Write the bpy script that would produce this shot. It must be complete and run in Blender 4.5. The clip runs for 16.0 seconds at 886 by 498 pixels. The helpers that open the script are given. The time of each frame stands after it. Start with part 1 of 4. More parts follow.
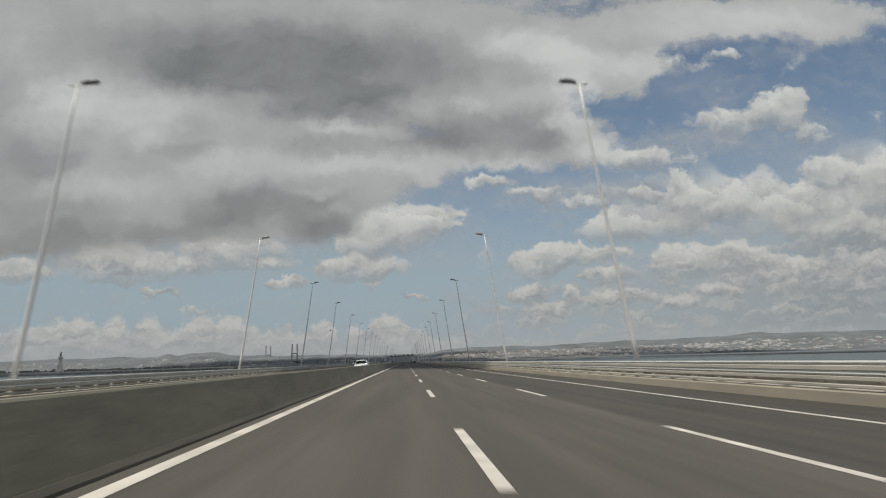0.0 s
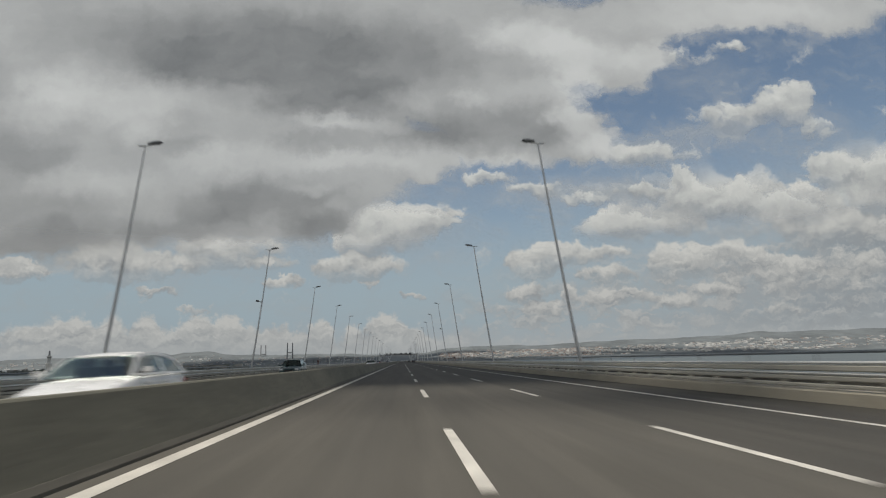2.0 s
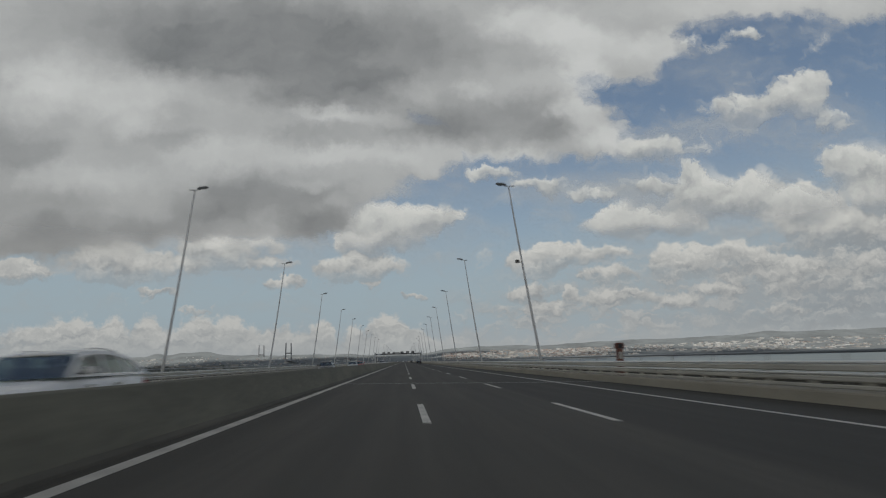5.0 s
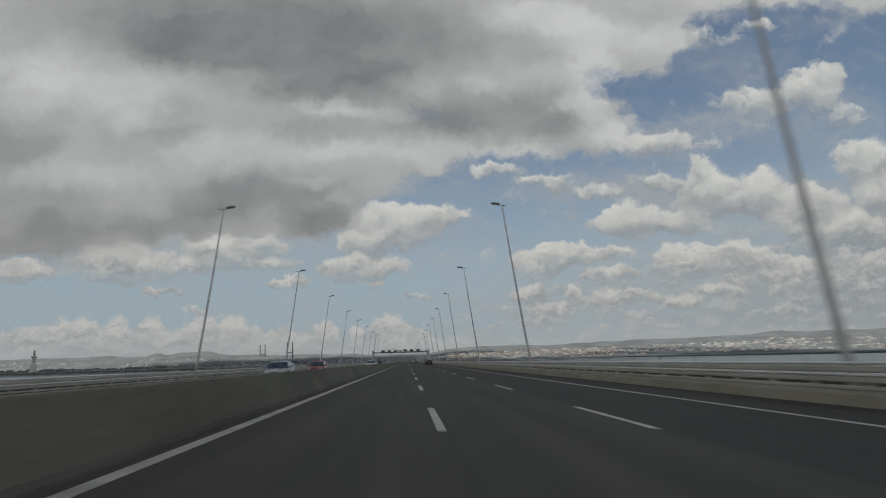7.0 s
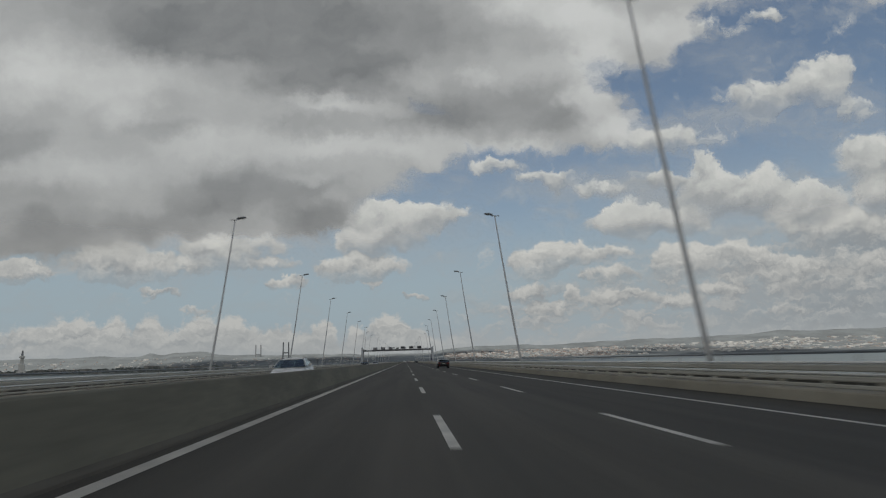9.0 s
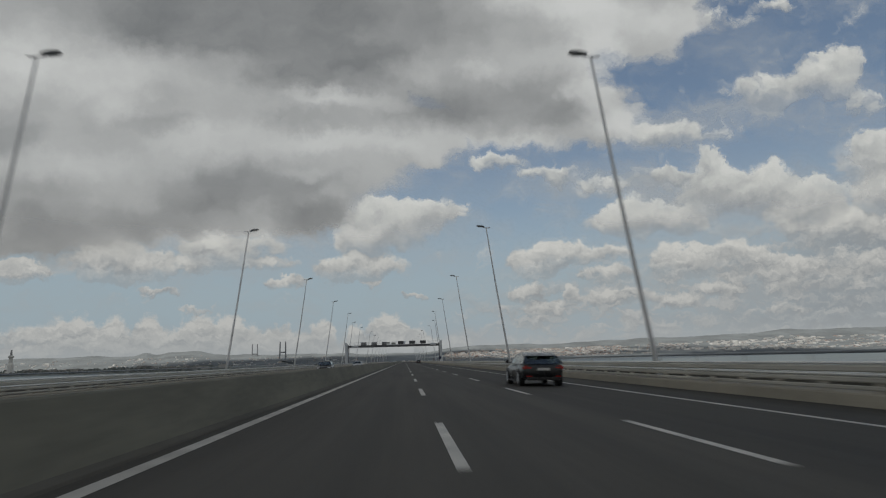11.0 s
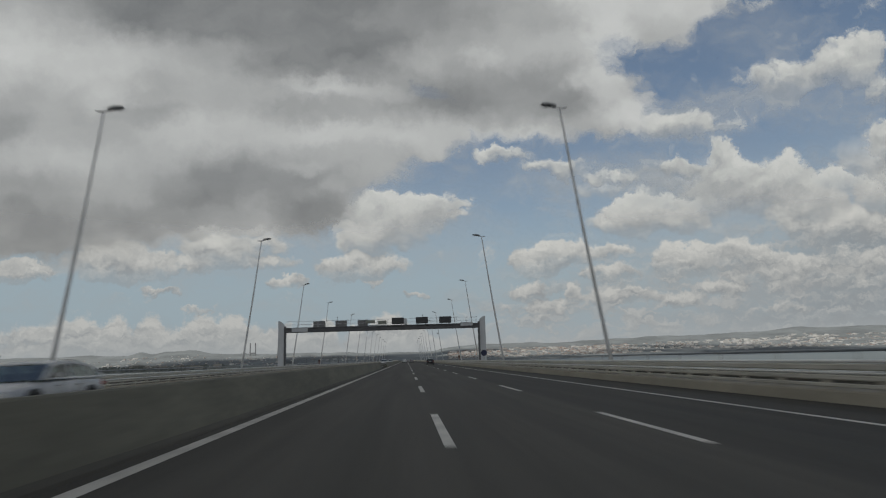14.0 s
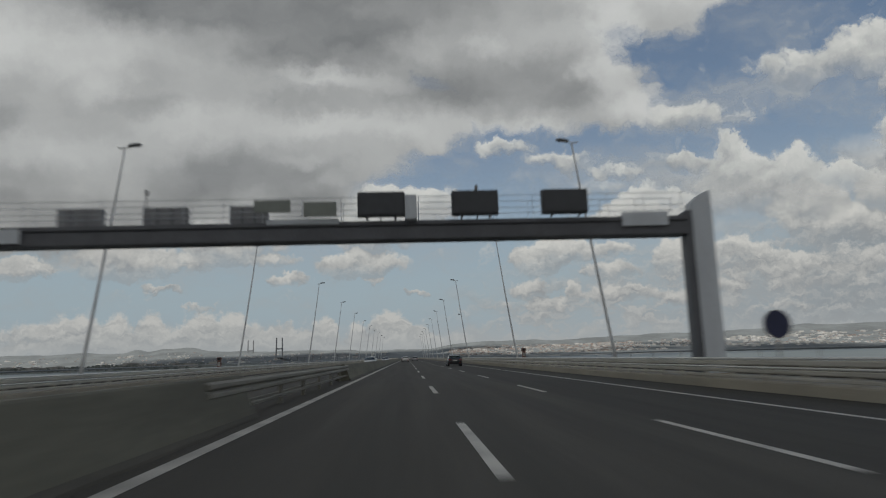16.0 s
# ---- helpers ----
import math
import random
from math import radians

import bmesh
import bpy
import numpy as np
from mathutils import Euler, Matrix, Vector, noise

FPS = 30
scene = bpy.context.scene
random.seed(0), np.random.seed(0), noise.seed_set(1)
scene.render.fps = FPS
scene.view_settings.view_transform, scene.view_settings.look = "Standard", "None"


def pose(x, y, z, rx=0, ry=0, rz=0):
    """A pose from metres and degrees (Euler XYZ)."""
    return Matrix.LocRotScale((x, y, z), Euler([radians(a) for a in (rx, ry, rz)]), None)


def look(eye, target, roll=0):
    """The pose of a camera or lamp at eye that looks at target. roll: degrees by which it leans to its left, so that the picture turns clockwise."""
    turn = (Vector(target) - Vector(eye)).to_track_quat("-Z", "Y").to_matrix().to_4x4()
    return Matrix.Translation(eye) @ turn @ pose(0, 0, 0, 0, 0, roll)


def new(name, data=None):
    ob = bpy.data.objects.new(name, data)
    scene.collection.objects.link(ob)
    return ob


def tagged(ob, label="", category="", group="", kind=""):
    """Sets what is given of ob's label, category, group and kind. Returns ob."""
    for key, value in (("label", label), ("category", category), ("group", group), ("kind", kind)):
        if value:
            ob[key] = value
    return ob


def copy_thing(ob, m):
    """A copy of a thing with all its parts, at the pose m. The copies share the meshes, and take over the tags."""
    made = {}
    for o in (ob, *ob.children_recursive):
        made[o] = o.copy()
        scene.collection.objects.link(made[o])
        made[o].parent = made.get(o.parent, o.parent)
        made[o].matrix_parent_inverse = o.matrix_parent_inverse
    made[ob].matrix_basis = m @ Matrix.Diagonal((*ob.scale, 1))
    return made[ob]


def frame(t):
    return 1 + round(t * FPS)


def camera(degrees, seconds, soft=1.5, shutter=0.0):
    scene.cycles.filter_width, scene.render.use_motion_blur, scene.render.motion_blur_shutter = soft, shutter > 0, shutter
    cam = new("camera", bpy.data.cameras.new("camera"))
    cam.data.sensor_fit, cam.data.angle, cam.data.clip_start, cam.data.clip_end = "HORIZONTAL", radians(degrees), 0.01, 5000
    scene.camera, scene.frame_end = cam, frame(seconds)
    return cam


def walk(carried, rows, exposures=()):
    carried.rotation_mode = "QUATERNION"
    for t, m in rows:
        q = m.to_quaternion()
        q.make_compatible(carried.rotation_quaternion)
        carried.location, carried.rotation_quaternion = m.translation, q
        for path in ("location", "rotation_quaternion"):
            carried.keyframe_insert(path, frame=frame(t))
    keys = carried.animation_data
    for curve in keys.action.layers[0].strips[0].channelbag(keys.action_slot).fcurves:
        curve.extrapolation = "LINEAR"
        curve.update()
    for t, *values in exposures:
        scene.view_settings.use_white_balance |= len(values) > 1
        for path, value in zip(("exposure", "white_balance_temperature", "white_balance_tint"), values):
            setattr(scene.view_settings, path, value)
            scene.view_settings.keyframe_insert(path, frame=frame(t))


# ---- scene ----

# ------------------------------------------------------------------ camera
cam = camera(68.85, 16.0, soft=1.15, shutter=0.36)
PATH = [  # seconds, x, y, z, pitch, roll, yaw
    (0.0, -0.802, -3.80, 1.101, 9.77, 1.63, -3.29),
    (0.5, -0.816, 13.51, 1.128, 9.80, 1.51, -3.33),
    (1.0, -0.789, 32.19, 1.132, 9.77, 1.51, -3.43),
    (1.5, -0.745, 49.88, 1.131, 9.74, 1.52, -3.42),
    (2.0, -0.680, 68.49, 1.121, 9.71, 1.61, -3.52),
    (2.5, -0.590, 86.35, 1.102, 9.71, 1.56, -3.50),
    (3.0, -0.518, 104.89, 1.113, 9.73, 1.66, -3.52),
    (3.5, -0.428, 122.76, 1.116, 9.69, 1.74, -3.52),
    (4.0, -0.354, 141.61, 1.096, 9.72, 1.67, -3.52),
    (6.5, -0.406, 232.87, 1.093, 9.77, 1.63, -3.16),
    (7.0, -0.498, 251.91, 1.105, 9.76, 1.58, -3.11),
    (7.5, -0.512, 270.18, 1.104, 9.77, 1.63, -3.11),
    (8.0, -0.540, 289.04, 1.110, 9.71, 1.59, -3.13),
    (8.5, -0.574, 307.15, 1.099, 9.74, 1.64, -3.21),
    (9.0, -0.581, 326.34, 1.108, 9.76, 1.64, -3.26),
    (11.5, -0.554, 419.30, 1.124, 9.71, 1.67, -3.34),
    (12.0, -0.595, 438.71, 1.114, 9.71, 1.62, -3.28),
    (12.5, -0.556, 457.24, 1.119, 9.70, 1.64, -3.36),
    (13.0, -0.519, 476.45, 1.125, 9.66, 1.86, -3.39),
    (13.5, -0.523, 494.74, 1.121, 9.69, 1.69, -3.32),
    (14.0, -0.509, 514.37, 1.122, 9.65, 1.74, -3.17),
    (14.5, -0.623, 532.60, 1.109, 9.34, 1.63, -3.18),
    (15.0, -0.689, 551.70, 1.102, 9.44, 1.81, -3.06),
    (15.5, -0.800, 569.94, 1.116, 9.49, 1.78, -3.10),
    (16.0, -0.851, 589.12, 1.131, 9.44, 1.76, -3.13),
]
walk(cam, [(t, pose(x, y, z, 90 + pitch, roll, yaw)) for t, x, y, z, pitch, roll, yaw in PATH],
     exposures=((0.0, 0.0), (16.0, 0.0)))

# ------------------------------------------------------------------ light
SUN_TO = Vector((-0.25, -0.29, 0.925)).normalized()
sun_data = bpy.data.lights.new("sun", "SUN")
sun_data.energy, sun_data.angle, sun_data.color = 3.75, radians(0.6), (1.0, 0.95, 0.87)
sun = new("sun", sun_data)
sun.matrix_world = look(SUN_TO * 60, (0, 0, 0))


class Nodes:
    """Short hand for node trees."""

    def __init__(self, tree):
        self.tree = tree
        tree.nodes.clear()

    def add(self, kind, ins=(), **props):
        n = self.tree.nodes.new(kind)
        if "operation" in props:
            n.operation = props["operation"]
        if "use_clamp" in props:
            n.use_clamp = props["use_clamp"]
        if "interpolation_type" in props:
            n.interpolation_type = props["interpolation_type"]
        if "data_type" in props:
            n.data_type = props["data_type"]
        for key, v in (ins.items() if isinstance(ins, dict) else enumerate(ins)):
            if v is None:
                continue
            if isinstance(v, bpy.types.NodeSocket):
                self.tree.links.new(v, n.inputs[key])
            else:
                n.inputs[key].default_value = v
        return n

    def math(self, op, a, b=0.0, c=None, clamp=False):
        return self.add("ShaderNodeMath", [a, b, c], operation=op, use_clamp=clamp).outputs[0]

    def vec(self, op, a, b=None):
        n = self.add("ShaderNodeVectorMath", [a, b], operation=op)
        return n.outputs["Value"] if op in ("LENGTH", "DOT_PRODUCT") else n.outputs[0]

    def step(self, x, lo, hi, a=0.0, b=1.0):
        return self.add("ShaderNodeMapRange", [x, lo, hi, a, b], interpolation_type="SMOOTHSTEP").outputs[0]

    def mix(self, f, a, b):
        n = self.add("ShaderNodeMix", {0: f, 6: a, 7: b}, data_type="RGBA")
        return n.outputs[2]

    def noise(self, v, scale, detail=4.0, rough=0.5, distort=0.0, color=False):
        n = self.add("ShaderNodeTexNoise", {"Vector": v, "Scale": scale, "Detail": detail, "Roughness": rough, "Distortion": distort})
        return n.outputs["Color" if color else "Fac"]


# ------------------------------------------------------------------ sky
world = bpy.data.worlds.new("sky")
scene.world = world
world.use_nodes = True
W = Nodes(world.node_tree)
sky_dir = W.add("ShaderNodeTexCoord").outputs["Generated"]
clear = W.add("ShaderNodeTexSky")
clear.sky_type, clear.sun_disc = "NISHITA", False
clear.sun_elevation, clear.sun_rotation = math.asin(SUN_TO.z), math.atan2(SUN_TO.x, SUN_TO.y)
clear.air_density, clear.dust_density, clear.ozone_density = 1.0, 0.6, 1.6
clear_c = W.add("ShaderNodeVectorMath", [clear.outputs[0], (0.101, 0.092, 0.081)], operation="MULTIPLY").outputs[0]

AIM = pose(0, 0, 0, 90 + 9.83, 1.43, -3.26).to_3x3()   # axes of the sky's chart: the camera's view midway along its path


def cloud_field(W, sky_dir):
    """The broken cloud as seen along sky_dir: colour weighted by cover, cover, height and nearness to the chart's axis.
    """
    last_puff = None
    ax_r = W.vec("DOT_PRODUCT", sky_dir, tuple(AIM.col[0]))
    ax_u = W.vec("DOT_PRODUCT", sky_dir, tuple(AIM.col[1]))
    ax_f = W.vec("DOT_PRODUCT", sky_dir, tuple(-AIM.col[2]))
    safe = W.math("MAXIMUM", ax_f, 0.12)
    cx = W.math("MULTIPLY", W.math("DIVIDE", ax_r, safe), 11.33)
    cy = W.math("MULTIPLY", W.math("DIVIDE", ax_u, safe), 11.33)
    chart = W.add("ShaderNodeCombineXYZ", [cx, cy, 0.0]).outputs[0]
    up = W.add("ShaderNodeSeparateXYZ", [sky_dir]).outputs[2]
    ahead = W.step(ax_f, 0.15, 0.45)

    # torn, billowing edges: the chart is pushed about by noise at two scales
    n_big = W.vec("SUBTRACT", W.noise(chart, 0.55, 3.0, 0.5, 0.0, True), (0.5, 0.5, 0.5))
    n_small = W.vec("SUBTRACT", W.noise(chart, 2.2, 7.0, 0.62, 0.0, True), (0.5, 0.5, 0.5))
    bent = W.vec("ADD", chart, W.vec("ADD", W.vec("MULTIPLY", n_big, (0.8, 0.5, 0)), W.vec("MULTIPLY", n_small, (0.8, 0.6, 0))))
    bent_heap = W.vec("ADD", chart, W.vec("ADD", W.vec("MULTIPLY", n_big, (0.25, 0.12, 0)), W.vec("MULTIPLY", n_small, (0.85, 0.62, 0))))
    n_fine = W.vec("SUBTRACT", W.noise(chart, 4.6, 6.0, 0.6, 0.0, True), (0.5, 0.5, 0.5))
    bent_low = W.vec("ADD", chart, W.vec("MULTIPLY", n_fine, (0.55, 0.50, 0)))

    # puffs are given in picture pixels, placed to fit the camera's view
    def bank(*puffs, where=bent, soft=(1.35, 0.35), shaded=False):
        """Banks of cloud on the chart (x, y, half width, half height, weight): their summed density
        and, if shaded, the sum weighted by height within each bank."""
        nonlocal last_puff
        total = rise = None
        for x, y, rx, ry, a in puffs:
            at = where
            if last_puff is not None:  # one after the other, which keeps the shader small
                at = W.add("ShaderNodeVectorMath", {0: last_puff, 1: (1e-7, 1e-7, 0), 2: where}, operation="MULTIPLY_ADD").outputs[0]
            d = W.vec("MULTIPLY", W.vec("SUBTRACT", at, ((x - 784) / 100, (441 - y) / 100, 0)), (100 / rx, 100 / ry, 0))
            k = W.step(W.vec("LENGTH", d), soft[0], soft[1], 0.0, a)
            total = k if total is None else W.math("ADD", total, k)
            if shaded:
                h = W.math("MULTIPLY", k, W.add("ShaderNodeSeparateXYZ", [d]).outputs[1])
                rise = h if rise is None else W.math("ADD", rise, h)
            last_puff = rise if shaded else total
        return (total, rise) if shaded else total

    # the heavy grey deck of cloud, its darker bellies and the thin bright places
    deck_cloud = bank((300, 60, 560, 230, 1.0), (80, 300, 410, 172, 1.0), (850, 70, 270, 130, 0.9), (930, 205, 150, 62, 0.9),
                      (505, 335, 175, 86, 1.0), (1080, 40, 130, 75, 0.8), (1260, -22, 190, 54, 0.9), (1500, -34, 190, 58, 0.9), (-300, 150, 500, 300, 1.0),
                      (400, -300, 1100, 300, 1.0), (1250, -220, 500, 130, 0.5), (665, 265, 130, 75, 0.8), (1150, 105, 60, 26, 0.4),
                      (1190, 68, 55, 38, 0.6), (1060, 228, 75, 46, 0.75), (1000, 262, 95, 32, 0.55), (790, 262, 120, 40, 0.6), (60, 404, 150, 34, 0.7), (430, 388, 200, 34, 0.7))
    belly = bank((400, 20, 330, 70, 1.0), (560, 90, 260, 75, 0.9), (380, 75, 200, 50, 0.7), (640, 150, 170, 45, 0.6), (520, 172, 90, 26, 0.5), (880, 205, 160, 50, 0.65),
                 (760, 215, 110, 34, 0.6), (1000, 228, 60, 28, 0.5), (560, 236, 90, 22, 0.35), (300, 236, 60, 22, 0.4), (470, 342, 170, 42, 0.9), (570, 392, 80, 30, 0.9),
                 (330, 392, 150, 34, 0.75), (90, 425, 160, 46, 0.9), (60, 360, 130, 36, 0.45), (40, 252, 80, 36, 0.4), (-250, 250, 300, 200, 0.6), (420, -300, 800, 200, 0.8), (800, 60, 110, 60, 0.4))
    gleam = bank((70, 122, 80, 40, 0.8), (30, 165, 80, 36, 0.6), (210, 155, 130, 44, 0.6), (230, 216, 40, 24, 0.5), (450, 262, 170, 30, 0.55), (620, 266, 110, 20, 0.5),
                 (560, 194, 60, 14, 0.5), (660, 206, 90, 15, 0.45), (740, 146, 60, 24, 0.5), (560, 316, 44, 11, 0.5), (600, 346, 30, 13, 0.4), (845, 146, 32, 20, 0.5), (950, 130, 60, 28, 0.4),
                 (960, 20, 110, 38, 1.0), (1040, 122, 60, 38, 0.9), (1060, 60, 90, 40, 0.8), (1185, 72, 60, 40, 0.9), (1025, 186, 46, 34, 0.8), (1085, 236, 80, 36, 0.9), (770, 276, 90, 22, 0.5), (910, 276, 90, 18, 0.6), (150, 300, 160, 26, 0.35), (1300, -20, 200, 50, 0.7), (1510, -36, 160, 50, 0.5))
    # the fair-weather heaps, bright above and grey below
    heap = dict(where=bent_heap, soft=(1.25, 0.55), shaded=True)
    heaps = [
        bank((215, 464, 85, 36, 1.4), (290, 470, 36, 26, 0.7), (40, 482, 62, 20, 0.95), (385, 450, 62, 34, 1.0), (335, 474, 62, 14, 0.45),
             (455, 440, 58, 24, 0.55), (480, 465, 52, 11, 0.5), (505, 497, 40, 13, 0.75), (640, 474, 82, 24, 1.05), (690, 400, 88, 42, 0.9),
             (655, 432, 62, 26, 0.8), (770, 385, 52, 24, 0.6), (655, 502, 14, 9, 0.5), (735, 525, 24, 7, 0.5), (285, 511, 44, 7, 0.5), **heap),
        bank((955, 465, 58, 30, 0.9), (1010, 452, 60, 20, 0.8), (1065, 456, 66, 15, 0.6), (1080, 490, 46, 18, 0.7), (940, 518, 36, 19, 0.8),
             (1020, 532, 28, 13, 0.6), (1205, 468, 60, 36, 1.0), (1295, 460, 70, 32, 1.0), (1372, 470, 56, 28, 0.8), (1110, 396, 66, 35, 0.95),
             (1200, 396, 62, 24, 0.75), (1245, 345, 58, 48, 0.85), (1238, 300, 26, 24, 0.8), (1160, 325, 40, 16, 0.75), (1332, 345, 52, 46, 0.9), **heap),
        bank((1430, 366, 58, 34, 0.85), (1440, 402, 90, 40, 0.75), (1526, 294, 62, 42, 0.9), (1552, 350, 52, 40, 0.8), (1530, 412, 66, 28, 0.8),
             (1335, 186, 78, 30, 0.62), (1425, 168, 58, 40, 0.66), (1500, 210, 40, 24, 0.42), (1455, 132, 44, 26, 0.55),
             (1330, 48, 40, 14, 0.36), (1262, 66, 56, 24, 0.32), (1165, 256, 96, 26, 0.62), (880, 300, 62, 14, 0.5), (962, 322, 60, 15, 0.52), (1060, 338, 60, 14, 0.42), **heap),
        bank((960, 548, 46, 16, 0.6), (1100, 530, 58, 16, 0.65), (1195, 537, 54, 16, 0.65), (1280, 520, 60, 14, 0.55),
             (1420, 500, 160, 26, 0.42), (1390, 550, 46, 11, 0.4), (1500, 470, 80, 24, 0.45), (1640, 310, 80, 80, 0.7), **heap),
        # the far row that stands on the horizon
        bank((55, 614, 58, 40, 0.55), (112, 610, 30, 42, 0.65), (152, 604, 30, 48, 0.75), (205, 610, 30, 46, 0.75), (272, 606, 34, 46, 0.8), (318, 614, 26, 30, 0.5),
             (362, 602, 38, 46, 0.75), (414, 606, 36, 48, 0.85), (458, 612, 30, 34, 0.65), (505, 612, 30, 36, 0.8), (542, 614, 28, 28, 0.6), (575, 612, 26, 40, 0.8), (632, 614, 20, 34, 0.75),
             (690, 606, 40, 48, 0.85), (742, 612, 26, 36, 0.7), (800, 620, 40, 26, 0.5), (350, 548, 34, 7, 0.4), (250, 628, 300, 18, 0.30), (620, 630, 220, 16, 0.25),
             where=bent_low, soft=(1.32, 0.55), shaded=True)]
    # milky veils between them
    thin_veil = bank((1400, 430, 330, 110, 0.6), (1300, 550, 440, 75, 0.75), (1120, 300, 260, 60, 0.25), (420, 450, 330, 50, 0.4), (300, 616, 480, 30, 0.7),
                     (760, 320, 130, 40, 0.25), (1175, 245, 95, 34, 1.0), (1310, 222, 90, 26, 0.7), (1300, 120, 90, 40, 0.35), (1480, 230, 120, 60, 0.5), (1040, 330, 120, 22, 0.7), (1150, 350, 60, 30, 0.6), (780, 430, 90, 60, 0.2), (720, 616, 330, 28, 0.7), soft=(1.5, 0.2))
    heap_sum = W.math("ADD", W.math("ADD", heaps[0][0], heaps[1][0]), W.math("ADD", W.math("ADD", heaps[2][0], heaps[3][0]), heaps[4][0]))
    heap_rise = W.math("ADD", W.math("ADD", heaps[0][1], heaps[1][1]), W.math("ADD", W.math("ADD", heaps[2][1], heaps[3][1]), heaps[4][1]))
    billow = W.noise(bent, 0.9, 3.0, 0.5)
    puffy = W.noise(bent_heap, 1.7, 7.0, 0.58)
    puffy_up = W.noise(W.vec("ADD", bent_heap, (-0.08, 0.14, 0)), 1.7, 4.0, 0.5)
    wisp = W.noise(W.vec("MULTIPLY", bent, (0.7, 1.6, 1)), 1.5, 8.0, 0.65)
    deck_d = W.math("ADD", deck_cloud, W.math("MULTIPLY_ADD", wisp, 1.1, -0.60))
    crinkle = W.noise(bent_heap, 5.0, 6.0, 0.65)
    low_down = W.step(up, 0.24, 0.06)
    flock = W.noise(W.vec("MULTIPLY", bent_low, (1.0, 2.6, 1)), 1.9, 6.0, 0.56)
    flock_up = W.noise(W.vec("MULTIPLY", W.vec("ADD", bent_low, (-0.04, 0.06, 0)), (1.0, 2.6, 1)), 1.9, 5.0, 0.55)
    heap_d = W.math("ADD", W.math("ADD", heap_sum, W.math("MULTIPLY_ADD", puffy, 1.25, -0.66)), W.math("MULTIPLY_ADD", crinkle, 0.7, -0.35))
    # lights and darks of the deck
    grey = W.math("MULTIPLY_ADD", W.math("MINIMUM", belly, 1.15), 0.36, W.math("MULTIPLY_ADD", gleam, -0.36, 0.43))
    grey = W.math("ADD", grey, W.math("MULTIPLY_ADD", billow, 0.40, -0.20))
    grey = W.math("ADD", grey, W.math("MULTIPLY_ADD", wisp, -0.20, 0.10), clamp=True)
    deck_c = W.mix(grey, (0.575, 0.575, 0.555, 1), (0.150, 0.155, 0.156, 1))
    # lights and darks of the heaps
    rise_n = W.math("DIVIDE", heap_rise, W.math("MAXIMUM", heap_sum, 0.15))
    sunny = W.math("ADD", W.math("MULTIPLY_ADD", rise_n, 0.60, W.math("MULTIPLY_ADD", crinkle, 0.5, 0.25)), W.math("MULTIPLY", W.math("SUBTRACT", puffy, puffy_up), 1.6), clamp=True)
    sunny = W.math("ADD", sunny, W.math("MULTIPLY", low_down, W.math("ADD", W.math("MULTIPLY_ADD", flock, 1.2, -0.66), W.math("MULTIPLY", W.math("SUBTRACT", flock, flock_up), 1.7))), clamp=True)
    heap_c = W.mix(sunny, (0.275, 0.288, 0.295, 1), W.mix(low_down, (0.63, 0.625, 0.585, 1), (0.475, 0.475, 0.455, 1)))
    milky = W.math("ADD", W.math("MULTIPLY", W.step(wisp, 0.42, 0.74), 0.30), W.math("MULTIPLY", thin_veil, W.math("MULTIPLY_ADD", wisp, 0.9, 0.15)), clamp=True)
    veil_c = W.mix(low_down, (0.350, 0.370, 0.380, 1), (0.315, 0.335, 0.345, 1))
    # small ragged clouds crowded over the hills
    crowd = bank((1330, 545, 430, 110, 1.0), (1480, 440, 220, 90, 0.8), (1000, 575, 220, 60, 0.8), soft=(1.4, 0.3))
    crowd = W.math("MULTIPLY", crowd, W.step(flock, 0.40, 0.64), clamp=True)
    crowd_c = W.mix(W.math("MULTIPLY_ADD", W.math("SUBTRACT", flock, flock_up), 2.4, 0.42, clamp=True), (0.255, 0.27, 0.28, 1), (0.475, 0.47, 0.45, 1))
    dull = bank((1590, 560, 240, 120, 0.75), (1520, 440, 130, 50, 0.5), (1330, 590, 180, 40, 0.35), soft=(1.5, 0.2))
    foot = W.step(rise_n, -0.75, 0.05, 0.45, 0.95)
    # laid over one another, the farthest first: colour weighted by cover, and the cover
    tone, cover = (0, 0, 0, 1), 0.0
    for share, c in ((milky, veil_c), (W.math("MULTIPLY", crowd, 0.75), crowd_c),
                     (W.math("MULTIPLY", dull, W.step(flock, 0.70, 0.36), clamp=True), (0.235, 0.250, 0.262, 1)),
                     (W.math("MULTIPLY", W.step(heap_d, 0.04, 0.54), foot), heap_c),
                     (W.step(deck_d, 0.02, 0.68, 0.0, 0.97), deck_c)):
        tone = W.mix(share, tone, c)
        cover = W.math("ADD", cover, W.math("MULTIPLY", share, W.math("SUBTRACT", 1.0, cover)))
    return tone, cover, up, ahead


tone, cover, up, ahead = cloud_field(W, sky_dir)
clear_c = W.mix(W.step(up, 0.32, 0.02, 0.0, 0.95), clear_c, (0.285, 0.355, 0.405, 1))
# the clouds within a few kilometres hang as a layer of their own; those farther off belong to the sky
far_off = W.math("ADD", W.step(up, 0.28, 0.22), W.step(up, 0.56, 0.66), clamp=True)
black = (0, 0, 0, 1)
heaven = W.mix(far_off, clear_c, W.vec("ADD", W.mix(cover, clear_c, black), tone))
high = W.add("ShaderNodeVectorMath", [sky_dir, (1, 1, 1.8)], operation="MULTIPLY").outputs[0]
around = W.math("MULTIPLY_ADD", W.noise(high, 2.6, 7.0, 0.58), 3.2, -1.15)
rest = W.mix(W.step(around, 0.05, 0.5), clear_c, (0.368, 0.362, 0.346, 1))
heaven = W.mix(ahead, rest, heaven)
haze = W.step(up, 0.062, 0.012)
